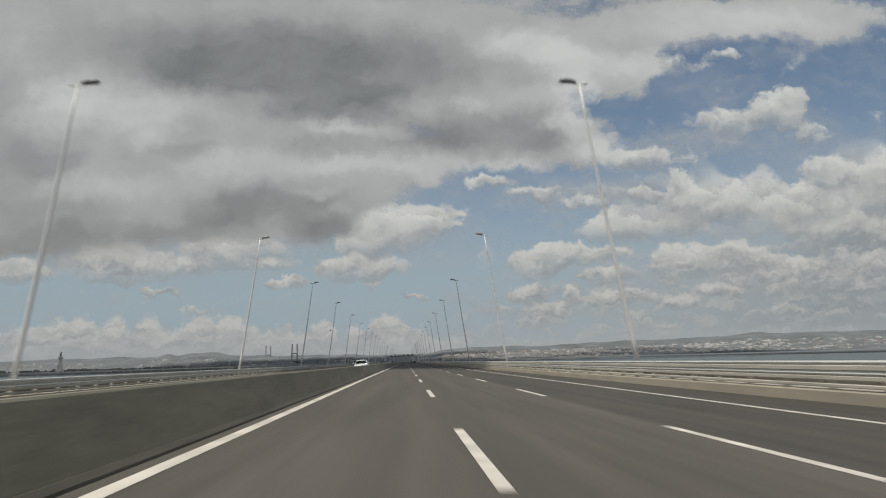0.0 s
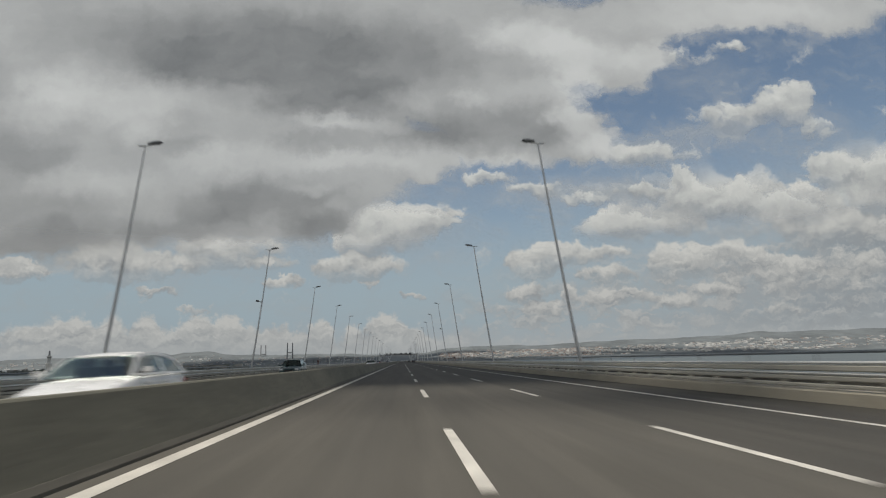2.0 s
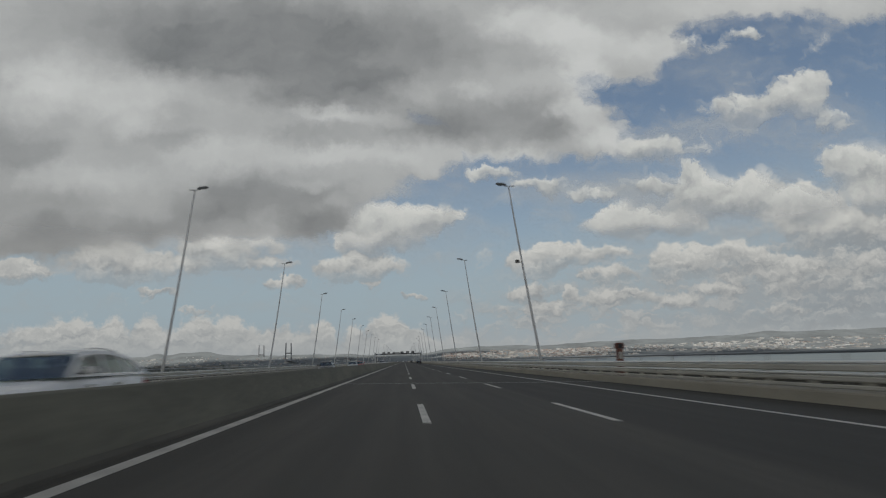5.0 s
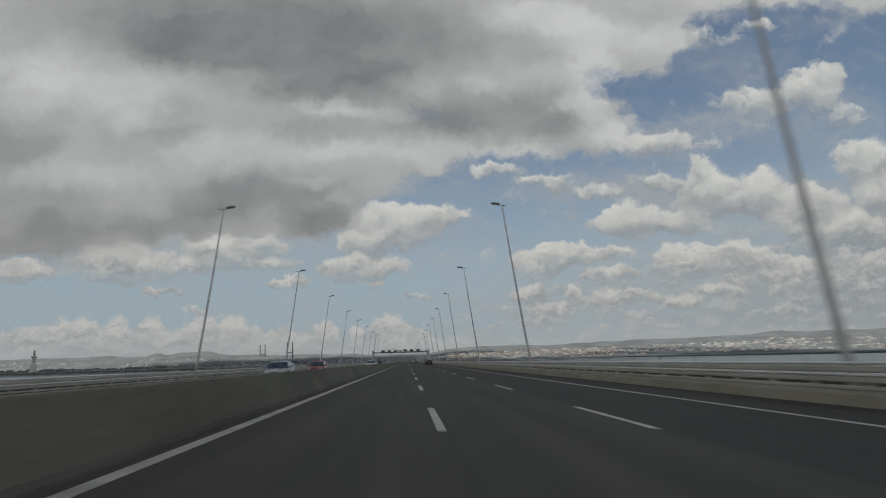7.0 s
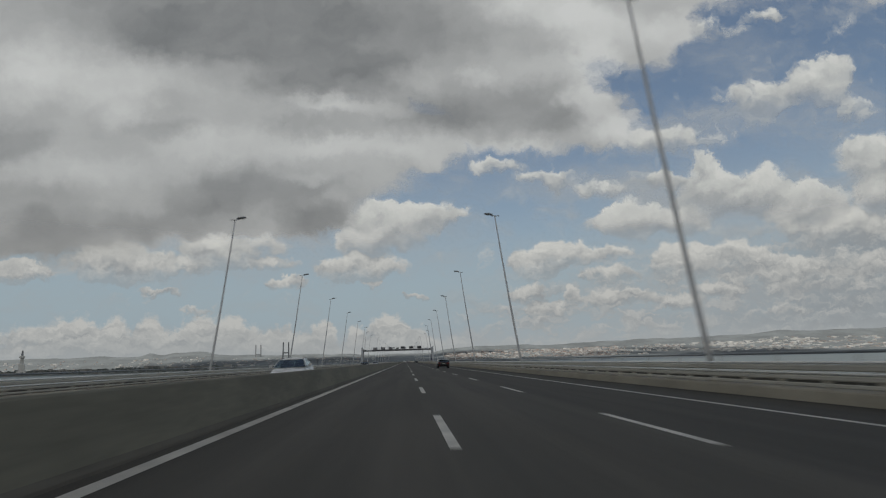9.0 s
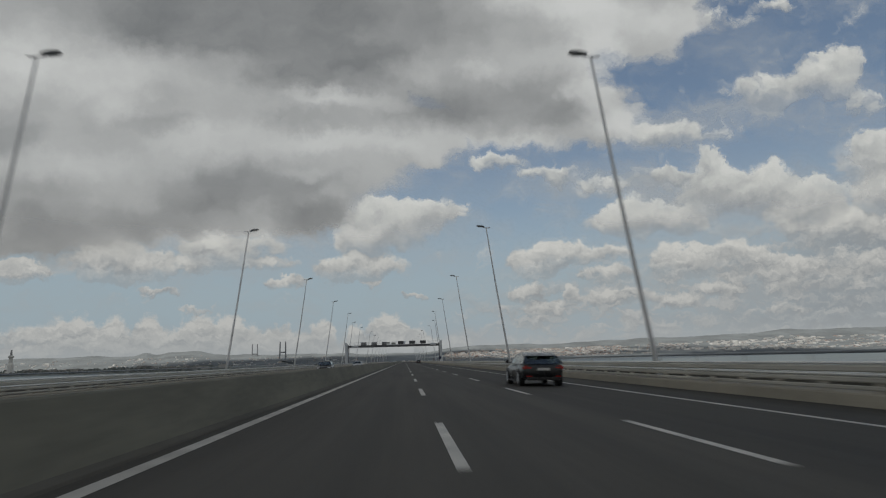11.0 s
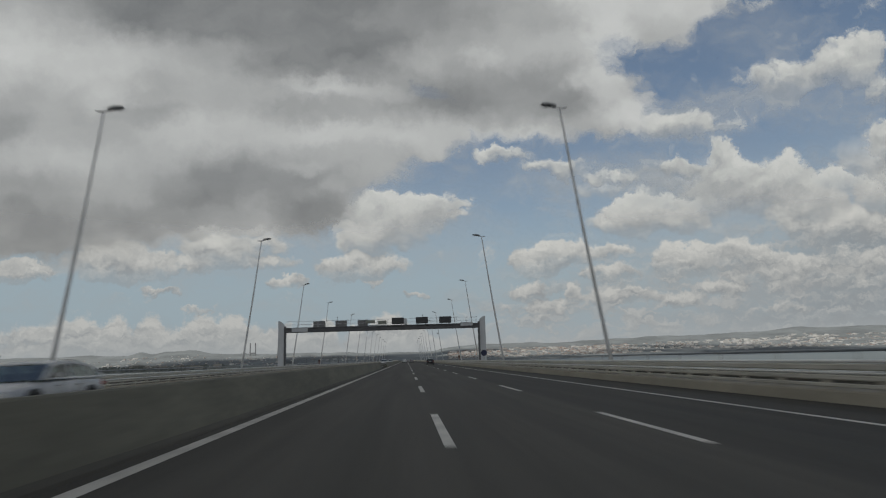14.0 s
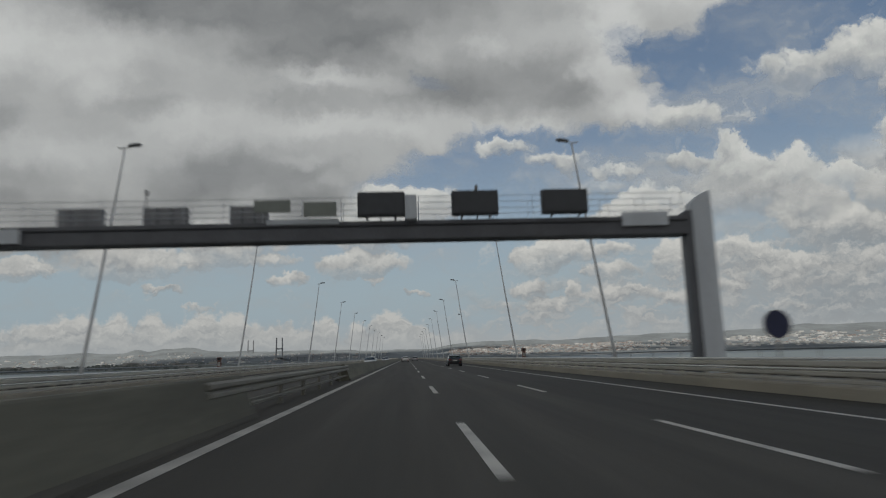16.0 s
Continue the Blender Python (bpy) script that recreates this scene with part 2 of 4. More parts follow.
heaven = W.mix(W.math("MULTIPLY", haze, 0.70), heaven, (0.345, 0.366, 0.372, 1))
W.add("ShaderNodeOutputWorld", [W.add("ShaderNodeBackground", [heaven, 1.0]).outputs[0]])

# ------------------------------------------------------------------ materials


def material(name, base, rough=0.7, metal=0.0, vary=0.15, scale=3.0, fine=40.0, bump=0.2, bump_scale=None, tint=None,
             stretch=(1, 1, 1), spec=0.5, island=0.0, coat=0.0):
    """A surface with broad stains and fine grain, in metres."""
    m = bpy.data.materials.new(name)
    m.use_nodes = True
    n = Nodes(m.node_tree)
    pos = n.add("ShaderNodeNewGeometry").outputs["Position"]
    pos = n.vec("MULTIPLY", pos, stretch)
    broad = n.noise(pos, scale, 5.0, 0.6)
    grain = n.noise(pos, fine, 3.0, 0.6)
    k = n.math("ADD", n.math("MULTIPLY", broad, 0.7), n.math("MULTIPLY", grain, 0.3))
    lo = tuple(c * (1 - vary) for c in base) + (1,)
    hi = tuple(min(1, c * (1 + vary)) for c in (tint or base)) + (1,)
    col = n.mix(n.step(k, 0.3, 0.7), lo, hi)
    if island:
        r = n.add("ShaderNodeNewGeometry").outputs["Random Per Island"]
        col = n.mix(n.math("MULTIPLY", r, island), col, tuple(c * 0.35 for c in base) + (1,))
    b = n.add("ShaderNodeBsdfPrincipled", {"Base Color": col, "Metallic": metal, "Specular IOR Level": spec,
                                           "Roughness": n.math("MULTIPLY_ADD", broad, 0.2, rough - 0.1), "Coat Weight": coat})
    if bump:
        h = n.noise(pos, bump_scale or fine, 4.0, 0.6)
        bn = n.add("ShaderNodeBump", {"Strength": bump, "Distance": 0.01, "Height": h})
        n.tree.links.new(bn.outputs[0], b.inputs["Normal"])
    n.add("ShaderNodeOutputMaterial", [b.outputs[0]])
    return m


def asphalt_material():
    m = bpy.data.materials.new("asphalt")
    m.use_nodes = True
    n = Nodes(m.node_tree)
    pos = n.add("ShaderNodeNewGeometry").outputs["Position"]
    x = n.add("ShaderNodeSeparateXYZ", [pos]).outputs[0]
    long_pos = n.vec("MULTIPLY", pos, (1.0, 0.035, 1.0))
    streak = n.noise(long_pos, 1.6, 5.0, 0.6)
    patch = n.noise(n.vec("MULTIPLY", pos, (1, 0.25, 1)), 0.5, 4.0, 0.55)
    grain = n.noise(pos, 120.0, 2.0, 0.7)
    # polished wheel tracks, two to a lane
    track = n.math("ABSOLUTE", n.math("SINE", n.math("MULTIPLY_ADD", x, math.pi / 1.74, 0.75)))
    k = n.math("ADD", n.math("MULTIPLY", streak, 0.5), n.math("ADD", n.math("MULTIPLY", patch, 0.35), n.math("MULTIPLY", grain, 0.15)))
    col = n.mix(n.step(k, 0.3, 0.7), (0.069, 0.064, 0.054, 1), (0.115, 0.106, 0.090, 1))
    col = n.mix(n.math("MULTIPLY", n.step(track, 0.55, 0.95), 0.25), col, (0.062, 0.059, 0.052, 1))
    # the slow lane and the hard shoulder were paved later, with a darker mix
    lot = n.math("ADD", n.math("ABSOLUTE", n.math("ADD", x, 4.1)), n.math("MULTIPLY_ADD", streak, 0.5, -0.25))
    col = n.mix(n.step(lot, 7.42, 7.88), col, n.mix(n.step(k, 0.3, 0.7), (0.051, 0.048, 0.042, 1), (0.083, 0.077, 0.066, 1)))
    b = n.add("ShaderNodeBsdfPrincipled", {"Base Color": col, "Roughness": n.math("MULTIPLY_ADD", patch, 0.2, 0.72), "Specular IOR Level": 0.25})
    bn = n.add("ShaderNodeBump", {"Strength": 0.35, "Distance": 0.006, "Height": n.noise(pos, 160.0, 3.0, 0.7)})
    n.tree.links.new(bn.outputs[0], b.inputs["Normal"])
    n.add("ShaderNodeOutputMaterial", [b.outputs[0]])
    return m


def water_material():
    m = bpy.data.materials.new("water")
    m.use_nodes = True
    n = Nodes(m.node_tree)
    pos = n.add("ShaderNodeNewGeometry").outputs["Position"]
    waves = n.noise(n.vec("MULTIPLY", pos, (1, 0.6, 1)), 0.35, 5.0, 0.6)
    broad = n.noise(n.vec("MULTIPLY", pos, (0.4, 1.0, 1)), 0.006, 4.0, 0.5)
    col = n.mix(n.step(broad, 0.35, 0.65), (0.045, 0.064, 0.068, 1), (0.082, 0.096, 0.094, 1))
    b = n.add("ShaderNodeBsdfPrincipled", {"Base Color": col, "Roughness": 0.32, "IOR": 1.33})
    bn = n.add("ShaderNodeBump", {"Strength": 0.6, "Distance": 0.5, "Height": waves})
    n.tree.links.new(bn.outputs[0], b.inputs["Normal"])
    n.add("ShaderNodeOutputMaterial", [b.outputs[0]])
    return m


def glass_material(name, tone, rough=0.04):
    m = bpy.data.materials.new(name)
    m.use_nodes = True
    n = Nodes(m.node_tree)
    b = n.add("ShaderNodeBsdfPrincipled", {"Base Color": tone + (1,), "Roughness": rough, "IOR": 1.5, "Specular IOR Level": 0.6})
    n.add("ShaderNodeOutputMaterial", [b.outputs[0]])
    return m


CLOUD_EYE = Vector((-0.55, 280.0, 1.1))


def cloud_layer_material():
    """Thin cloud that sun and sky light from above; its lights and darks are painted into the colour."""
    m = bpy.data.materials.new("broken_cloud")
    m.use_nodes = True
    n = Nodes(m.node_tree)
    pos = n.add("ShaderNodeNewGeometry").outputs["Position"]
    way = n.add("ShaderNodeVectorMath", [n.vec("SUBTRACT", pos, tuple(CLOUD_EYE))], operation="NORMALIZE").outputs[0]
    tone, cover, up, ahead = cloud_field(n, way)
    n_up = n.step(up, 0.15, 0.22)
    shade = n.add("ShaderNodeVectorMath", [tone, n.math("MAXIMUM", cover, 0.03)], operation="DIVIDE").outputs[0]
    shade = n.vec("MULTIPLY", shade, CLOUD_PASS)
    down = n.add("ShaderNodeCombineXYZ", [0.0, 0.0, -1.0]).outputs[0]
    lit = n.add("ShaderNodeBsdfTranslucent", {"Color": shade, "Normal": down})
    gap = n.add("ShaderNodeBsdfTransparent")
    mixed = n.add("ShaderNodeMixShader", [n.math("MULTIPLY", cover, n_up), gap.outputs[0], lit.outputs[0]])
    n.add("ShaderNodeOutputMaterial", [mixed.outputs[0]])
    return m


CLOUD_PASS = (0.715, 0.745, 0.785)
CLOUD_LAYER = cloud_layer_material()

ASPHALT = asphalt_material()
WATER = water_material()
LINE = material("road_paint", (0.56, 0.53, 0.47), 0.55, vary=0.34, scale=1.2, fine=60, bump=0.04, spec=0.4)
CONCRETE = material("barrier_concrete", (0.164, 0.158, 0.122), 0.9, vary=0.26, scale=0.9, fine=9, bump=0.4, stretch=(1, 0.22, 1.3))
JOINT = material("joint_sealant", (0.050, 0.048, 0.043), 0.95, vary=0.4, scale=0.8, fine=30, bump=0.3, stretch=(1, 0.2, 1), spec=0.05)
TOE = material("dark_toe_concrete", (0.115, 0.107, 0.087), 0.9, vary=0.3, scale=0.9, fine=14, bump=0.4, stretch=(1, 0.22, 1))
KERB = material("kerb_concrete", (0.36, 0.325, 0.255), 0.85, vary=0.18, scale=0.8, fine=30, bump=0.3, stretch=(1, 0.3, 1))
EDGE_BEAM = material("edge_beam_concrete", (0.105, 0.098, 0.080), 0.9, vary=0.35, scale=0.7, fine=14, bump=0.4, stretch=(1, 0.3, 1.5))
GALV = material("galvanised_steel", (0.42, 0.41, 0.385), 0.5, 0.55, vary=0.2, scale=2.0, fine=25, bump=0.05, stretch=(1, 0.3, 1))
RAIL_BEAM = material("weathered_rail_steel", (0.51, 0.48, 0.41), 0.6, 0.0, vary=0.22, scale=1.5, fine=20, bump=0.05, stretch=(1, 0.2, 1))
HANDRAIL = material("handrail_paint", (0.15, 0.17, 0.185), 0.35, 0.0, vary=0.15, scale=1.0, fine=20, bump=0.03, stretch=(1, 0.2, 1))
POLE = material("lamp_pole_paint", (0.68, 0.69, 0.69), 0.42, 0.0, vary=0.12, scale=0.8, fine=10, bump=0.03)
LAMP_HEAD = material("luminaire_shell", (0.24, 0.245, 0.25), 0.45, 0.2, vary=0.1, scale=3, fine=20, bump=0.03)
LAMP_GLASS = glass_material("luminaire_glass", (0.35, 0.36, 0.36), 0.15)
GANTRY_SHELL = material("gantry_cladding", (0.60, 0.63, 0.66), 0.42, 0.1, vary=0.10, scale=0.7, fine=12, bump=0.03, stretch=(1, 1, 0.4))
GANTRY_DARK = material("gantry_steel", (0.125, 0.128, 0.138), 0.5, 0.2, vary=0.2, scale=1.0, fine=12, bump=0.04)
SIGN_FACE = material("sign_face", (0.058, 0.062, 0.068), 0.45, vary=0.15, scale=2, fine=30, bump=0.02)
SIGN_BACK = material("sign_back", (0.25, 0.25, 0.255), 0.5, 0.2, vary=0.12, scale=2, fine=20, bump=0.02)
SIGN_GREEN = material("sign_plate", (0.26, 0.28, 0.25), 0.5, vary=0.12, scale=2, fine=20, bump=0.02)
GAP_STEEL = material("dull_rail_steel", (0.25, 0.24, 0.205), 0.6, 0.2, vary=0.25, scale=1.5, fine=20, bump=0.05, stretch=(1, 0.2, 1))
SIGN_BLUE = material("sign_blue", (0.020, 0.026, 0.075), 0.4, vary=0.12, scale=3, fine=20, bump=0.0)
ORANGE = material("call_post_paint", (0.17, 0.075, 0.055), 0.45, vary=0.15, scale=2, fine=20, bump=0.02)
DECK = material("deck_concrete", (0.33, 0.32, 0.29), 0.85, vary=0.2, scale=0.3, fine=8, bump=0.2)
TYRE = material("tyre_rubber", (0.022, 0.022, 0.022), 0.85, vary=0.2, scale=8, fine=60, bump=0.1)
RIM = material("alloy_rim", (0.66, 0.67, 0.68), 0.35, 0.5, vary=0.1, scale=5, fine=40, bump=0.0)
TRIM = material("black_trim", (0.018, 0.018, 0.019), 0.5, vary=0.2, scale=6, fine=60, bump=0.03)
CHROME = material("chrome_trim", (0.72, 0.72, 0.72), 0.18, 1.0, vary=0.05, scale=5, fine=40, bump=0.0)
CAR_GLASS = glass_material("car_glass", (0.42, 0.50, 0.48))
CAR_GLASS.node_tree.nodes["Principled BSDF"].inputs["Transmission Weight"].default_value = 1.0
SEAT = material("seat_cloth", (0.03, 0.03, 0.032), 0.9, vary=0.2, scale=6, fine=80, bump=0.2)
TOWER = material("tower_plaster", (0.62, 0.62, 0.60), 0.8, vary=0.1, scale=0.02, fine=0.3, bump=0.0)
RED_LAMP = material("tail_lamp_lens", (0.34, 0.018, 0.014), 0.2, vary=0.15, scale=8, fine=60, bump=0.0, coat=0.6)
CLEAR_LAMP = material("head_lamp_lens", (0.75, 0.77, 0.78), 0.12, 0.2, vary=0.05, scale=8, fine=60, bump=0.0, coat=0.6)
RAIL_WHITE = material("rail_bright_metal", (0.80, 0.785, 0.74), 0.45, 0.35, vary=0.1, scale=2, fine=20, bump=0.0, stretch=(1, 0.2, 1))
PLATE = material("plate_white", (0.55, 0.55, 0.52), 0.5, vary=0.06, scale=10, fine=60, bump=0.0)
# distance haze is painted into the hills' bluish base colour
HILL = material("hazed_hill_scrub", (0.122, 0.136, 0.140), 0.95, vary=0.30, scale=0.006, fine=0.05, bump=0.0, stretch=(1, 0.6, 5))
SHED = material("weathered_shed_walls", (0.34, 0.335, 0.32), 0.8, vary=0.2, scale=0.02, fine=0.3, bump=0.0, island=0.7)
# base colour lightened to stand in for haze over the shore
SHORE = material("shore_trees", (0.115, 0.130, 0.124), 0.95, vary=0.35, scale=0.01, fine=0.12, bump=0.0)
WALL_WHITE = material("house_plaster", (0.74, 0.735, 0.72), 0.8, vary=0.1, scale=0.02, fine=0.3, bump=0.0, island=0.75)
ROOF_RED = material("roof_tiles", (0.25, 0.180, 0.150), 0.85, vary=0.2, scale=0.02, fine=0.3, bump=0.0, island=0.6)
PYLON = material("pylon_concrete", (0.26, 0.27, 0.285), 0.8, vary=0.1, scale=0.02, fine=0.3, bump=0.0)
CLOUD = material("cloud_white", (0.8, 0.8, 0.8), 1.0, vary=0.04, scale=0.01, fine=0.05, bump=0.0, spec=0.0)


def paint(name, c):
    return material(name, c, 0.28, 0.0, vary=0.06, scale=2.0, fine=200, bump=0.0, coat=0.2)


# ------------------------------------------------------------------ building helpers


def mesh_of(name, bm, mat, smooth=False):
    bmesh.ops.recalc_face_normals(bm, faces=bm.faces)
    me = bpy.data.meshes.new(name)
    bm.to_mesh(me)
    bm.free()
    me.materials.append(mat)
    if smooth:
        me.shade_smooth()
    return me


def part(name, bm, mat, parent=None, label="", smooth=False):
    """Links a bmesh as one mesh object, under a thing or a part."""
    ob = new(name, mesh_of(name, bm, mat, smooth) if isinstance(bm, bmesh.types.BMesh) else bm)
    if parent:
        ob.parent = parent
    if label:
        ob["label"] = label
    return ob


def thing(name, label, category, group="", kind=""):
    return tagged(new(name), label, category, group, kind)


def box(x0, x1, y0, y1, z0, z1, bevel=0.0, bm=None):
    own = bmesh.new()
    vs = [own.verts.new((x, y, z)) for z in (z0, z1) for x, y in ((x0, y0), (x1, y0), (x1, y1), (x0, y1))]
    for f in ((3, 2, 1, 0), (4, 5, 6, 7), (0, 1, 5, 4), (1, 2, 6, 5), (2, 3, 7, 6), (3, 0, 4, 7)):
        own.faces.new([vs[i] for i in f])
    if bevel:
        bmesh.ops.bevel(own, geom=own.edges[:], offset=bevel, segments=2, affect="EDGES", clamp_overlap=True)
    return own if bm is None else merge(bm, own)


def merge(bm, other):
    keep = bpy.data.meshes.new("t")
    other.to_mesh(keep)
    other.free()
    bm.from_mesh(keep)
    bpy.data.meshes.remove(keep)
    return bm


def tube(points, radii, sides=10, bm=None, cap=True):
    """A round bar along the points."""
    bm = bm or bmesh.new()
    rings = []
    pts = [Vector(p) for p in points]
    for i, p in enumerate(pts):
        d = (pts[min(i + 1, len(pts) - 1)] - pts[max(i - 1, 0)]).normalized()
        q = d.to_track_quat("Z", "Y")
        r = radii[i] if isinstance(radii, (list, tuple)) else radii
        rings.append([bm.verts.new(p + q @ Vector((r * math.cos(a), r * math.sin(a), 0))) for a in [2 * math.pi * k / sides for k in range(sides)]])
    for a, b in zip(rings, rings[1:]):
        for k in range(sides):
            bm.faces.new((a[k], a[(k + 1) % sides], b[(k + 1) % sides], b[k]))
    if cap:
        bm.faces.new(rings[0][::-1])
        bm.faces.new(rings[-1])
    return bm


def sweep(section, ys, place, bm=None):
    """A closed (x, z) section carried along the ys; place(x, z, y) gives each vertex."""
    bm = bm or bmesh.new()
    rings = [[bm.verts.new(place(x, z, y)) for x, z in section] for y in ys]
    n = len(section)
    for a, b in zip(rings, rings[1:]):
        for k in range(n):
            bm.faces.new((a[k], a[(k + 1) % n], b[(k + 1) % n], b[k]))
    bm.faces.new(rings[0][::-1])
    bm.faces.new(rings[-1])
    return bm


def plate(points, thick, bm=None):
    """A flat panel of any outline, thickened along its normal."""
    own = bmesh.new()
    f = own.faces.new([own.verts.new(p) for p in points])
    own.normal_update()
    n = f.normal.copy()
    r = bmesh.ops.extrude_face_region(own, geom=[f])
    bmesh.ops.translate(own, verts=[v for v in r["geom"] if isinstance(v, bmesh.types.BMVert)], vec=n * thick)
    return own if bm is None else merge(bm, own)

# ------------------------------------------------------------------ the bridge
MID = -4.1          # middle of the deck
FALL = 0.0218       # cross fall to either edge
Y0, Y1 = -70.0, 1900.0
EDGE = 9.75         # kerb face beside the hard shoulder
BAY0, BAY1 = 602.0, 690.0   # lay-bys where the deck is wider


def widen(y):
    """How far the edges stand out at the lay-bys."""
    def ease(a):
        a = min(1, max(0, a))
        return a * a * (3 - 2 * a)
    return 1.95 * ease((y - BAY0) / 8) * ease((BAY1 - y) / 8)


def road_z(x):
    return FALL * (abs(MID) - abs(x - MID))


def side(d, x):
    """x of a place given for the near edge (d = 1), or mirrored to the far edge (d = -1)."""
    return x if d > 0 else 2 * MID - x


def steps(a, b, near=2.0):
    """Stations along the deck, closer where the edges swing out."""
    ys, y = [], a
    while y < b - 0.01:
        ys.append(y)
        y += near if (BAY0 - 4 < y < BAY0 + 10 or BAY1 - 10 < y < BAY1 + 4) else 20.0
    return ys + [b]


def strip(x0, x1, ya, yb, lift, along=steps):
    """A thin ribbon lying on the roadway."""
    bm = bmesh.new()
    rows_ = [[bm.verts.new((x, y, road_z(x) + lift)) for x in (x0, x1)] for y in along(ya, yb)]
    for a, b in zip(rows_, rows_[1:]):
        bm.faces.new((a[0], a[1], b[1], b[0]))
    return bm


def carriageway(d):
    bm = bmesh.new()
    prev = None
    for y in steps(Y0, Y1):
        row = [bm.verts.new((x, y, road_z(x))) for x in (MID, side(d, -1.0), side(d, 3.0), side(d, EDGE + 0.05))]
        if prev:
            for k in range(3):
                bm.faces.new((prev[k], prev[k + 1], row[k + 1], row[k]))
        prev = row
    return bm


LANE_A, LANE_B = 0.03, 3.473
roads = []
for d, nm, lab in ((1, "road", "dark grey asphalt carriageway with white lane lines"),
                   (-1, "road_opposite", "grey asphalt carriageway for oncoming traffic")):
    road = tagged(part(nm, carriageway(d), ASPHALT), lab, "road", kind="structure")
    roads.append(road)
    x_in, x_out = side(d, -3.45), side(d, 7.19)
    part("edge_line", strip(x_in - 0.04 * d, x_in + 0.17 * d, Y0, Y1, 0.005), LINE, road, "solid white edge line")
    part("edge_line", strip(x_out - 0.09, x_out + 0.09, Y0, Y1, 0.005), LINE, road, "solid white edge line")
    dash_far = bmesh.new()
    for x in (side(d, LANE_A), side(d, LANE_B)):
        me = mesh_of("lane_dash", plate([(-0.075, 0, 0), (0.075, 0, -FALL * 0.15 * d), (0.075, 5.05, -FALL * 0.15 * d), (-0.075, 5.05, 0)], 0.004), LINE)
        for k in range(-5, 130):
            y = 1.90 + 14.475 * k
            if k < 62:
                ob = part("lane_dash", me, LINE, road)
                ob.location = (x, y, road_z(x) + 0.004)
            else:
                box(x - 0.075, x + 0.075, y, y + 5.05, road_z(x) + 0.003, road_z(x) + 0.008, bm=dash_far)
    part("far_lane_dashes", dash_far, LINE, road)["kind"] = "stuff"


# expansion joint across both carriageways
for d, road in zip((1, -1), roads):
    bm = bmesh.new()
    for ya_, yb_, lift in ((210.72, 210.86, 0.006), (211.14, 211.28, 0.006)):
        xs_ = sorted((side(d, MID + 0.45), side(d, EDGE - 0.02)))
        vs_ = [bm.verts.new((x, y, road_z(x) + lift)) for x, y in ((xs_[0], ya_), (xs_[1], ya_), (xs_[1], yb_), (xs_[0], yb_))]
        bm.faces.new(vs_)
    part("expansion_joint", bm, GALV, road, "pale steel edges of an expansion joint")
    xs_ = sorted((side(d, MID + 0.45), side(d, EDGE - 0.02)))
    bm = bmesh.new()
    bm.faces.new([bm.verts.new((x, y, road_z(x) + 0.004)) for x, y in ((xs_[0], 210.87), (xs_[1], 210.87), (xs_[1], 211.13), (xs_[0], 211.13))])
    part("joint_gap", bm, JOINT, road, "dark rubber of an expansion joint")


# girder under both carriageways, with its piers
def girder():
    bm = bmesh.new()
    prev = None
    for y in steps(Y0, Y1):
        w = widen(y)
        half = [(13.72 + w, -0.25), (15.9 + w, -0.22), (15.9 + w, -0.62), (9.0, -1.4), (7.5, -3.0)]
        sec = [(MID, -0.06)] + [(MID + a, b) for a, b in half] + [(MID - a, b) for a, b in reversed(half)]
        row = [bm.verts.new((x, y, z)) for x, z in sec]
        if prev:
            n = len(row)
            for k in range(n):
                bm.faces.new((prev[k], prev[(k + 1) % n], row[(k + 1) % n], row[k]))
        else:
            bm.faces.new(row[::-1])
        prev = row
    bm.faces.new(prev)
    return bm


SEA = -17.0
deck = tagged(part("bridge_deck", girder(), DECK), "grey concrete viaduct girder over the water", "bridge", kind="structure")
pier_me = None
for k in range(-1, 24):
    if pier_me is None:
        b = tube([(MID - 5, 0, SEA - 6), (MID - 5, 0, -2.95)], [1.3, 1.0], 16)
        tube([(MID + 5, 0, SEA - 6), (MID + 5, 0, -2.95)], [1.3, 1.0], 16, b)
        pier_me = mesh_of("pier", b, DECK)
    p = part("pier", pier_me, DECK, deck)
    p.location.y = 20 + 80 * k


# median barrier, with a gap that steel rails close
def median(ya, yb):
    sec = [(-0.38, 0.0), (0.38, 0.0), (0.37, 0.06), (0.10, 0.805), (0.078, 0.83), (-0.078, 0.83), (-0.10, 0.805), (-0.37, 0.06)]
    n = max(2, int((yb - ya) / 20))
    return sweep(sec, [ya + (yb - ya) * i / n for i in range(n + 1)], lambda x, z, y: (MID + x, y, road_z(MID + 0.4) - 0.02 + z))


GAP0, GAP1 = 601.9, 622.5
barrier = tagged(new("median_barrier"), "weathered grey concrete median barrier along the motorway", "barrier", kind="structure")
ya = Y0
while ya < Y1 - 1:
    yb = min(ya + 40.0, Y1)
    if ya < GAP0 < yb:
        yb = GAP0
    elif GAP0 <= ya < GAP1:
        ya, yb = GAP1, GAP1 + 38
    part("barrier_length", median(ya, yb - 0.012), CONCRETE, barrier)
    # separate strip along each foot, darker than the barrier above it
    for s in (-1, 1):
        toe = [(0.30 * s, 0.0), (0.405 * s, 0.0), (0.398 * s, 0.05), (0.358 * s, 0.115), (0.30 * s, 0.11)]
        part("toe", sweep(toe, [ya, (ya + yb) / 2, yb - 0.012], lambda x, z, y: (MID + x, y, road_z(MID + 0.4) - 0.015 + z)), TOE, barrier, "dark concrete toe")
    ya = yb if yb != GAP0 else GAP0

gap_rail = thing("removable_guardrail", "galvanised steel guardrail closing a gap in the median", "guardrail")
zc = road_z(MID + 0.4)


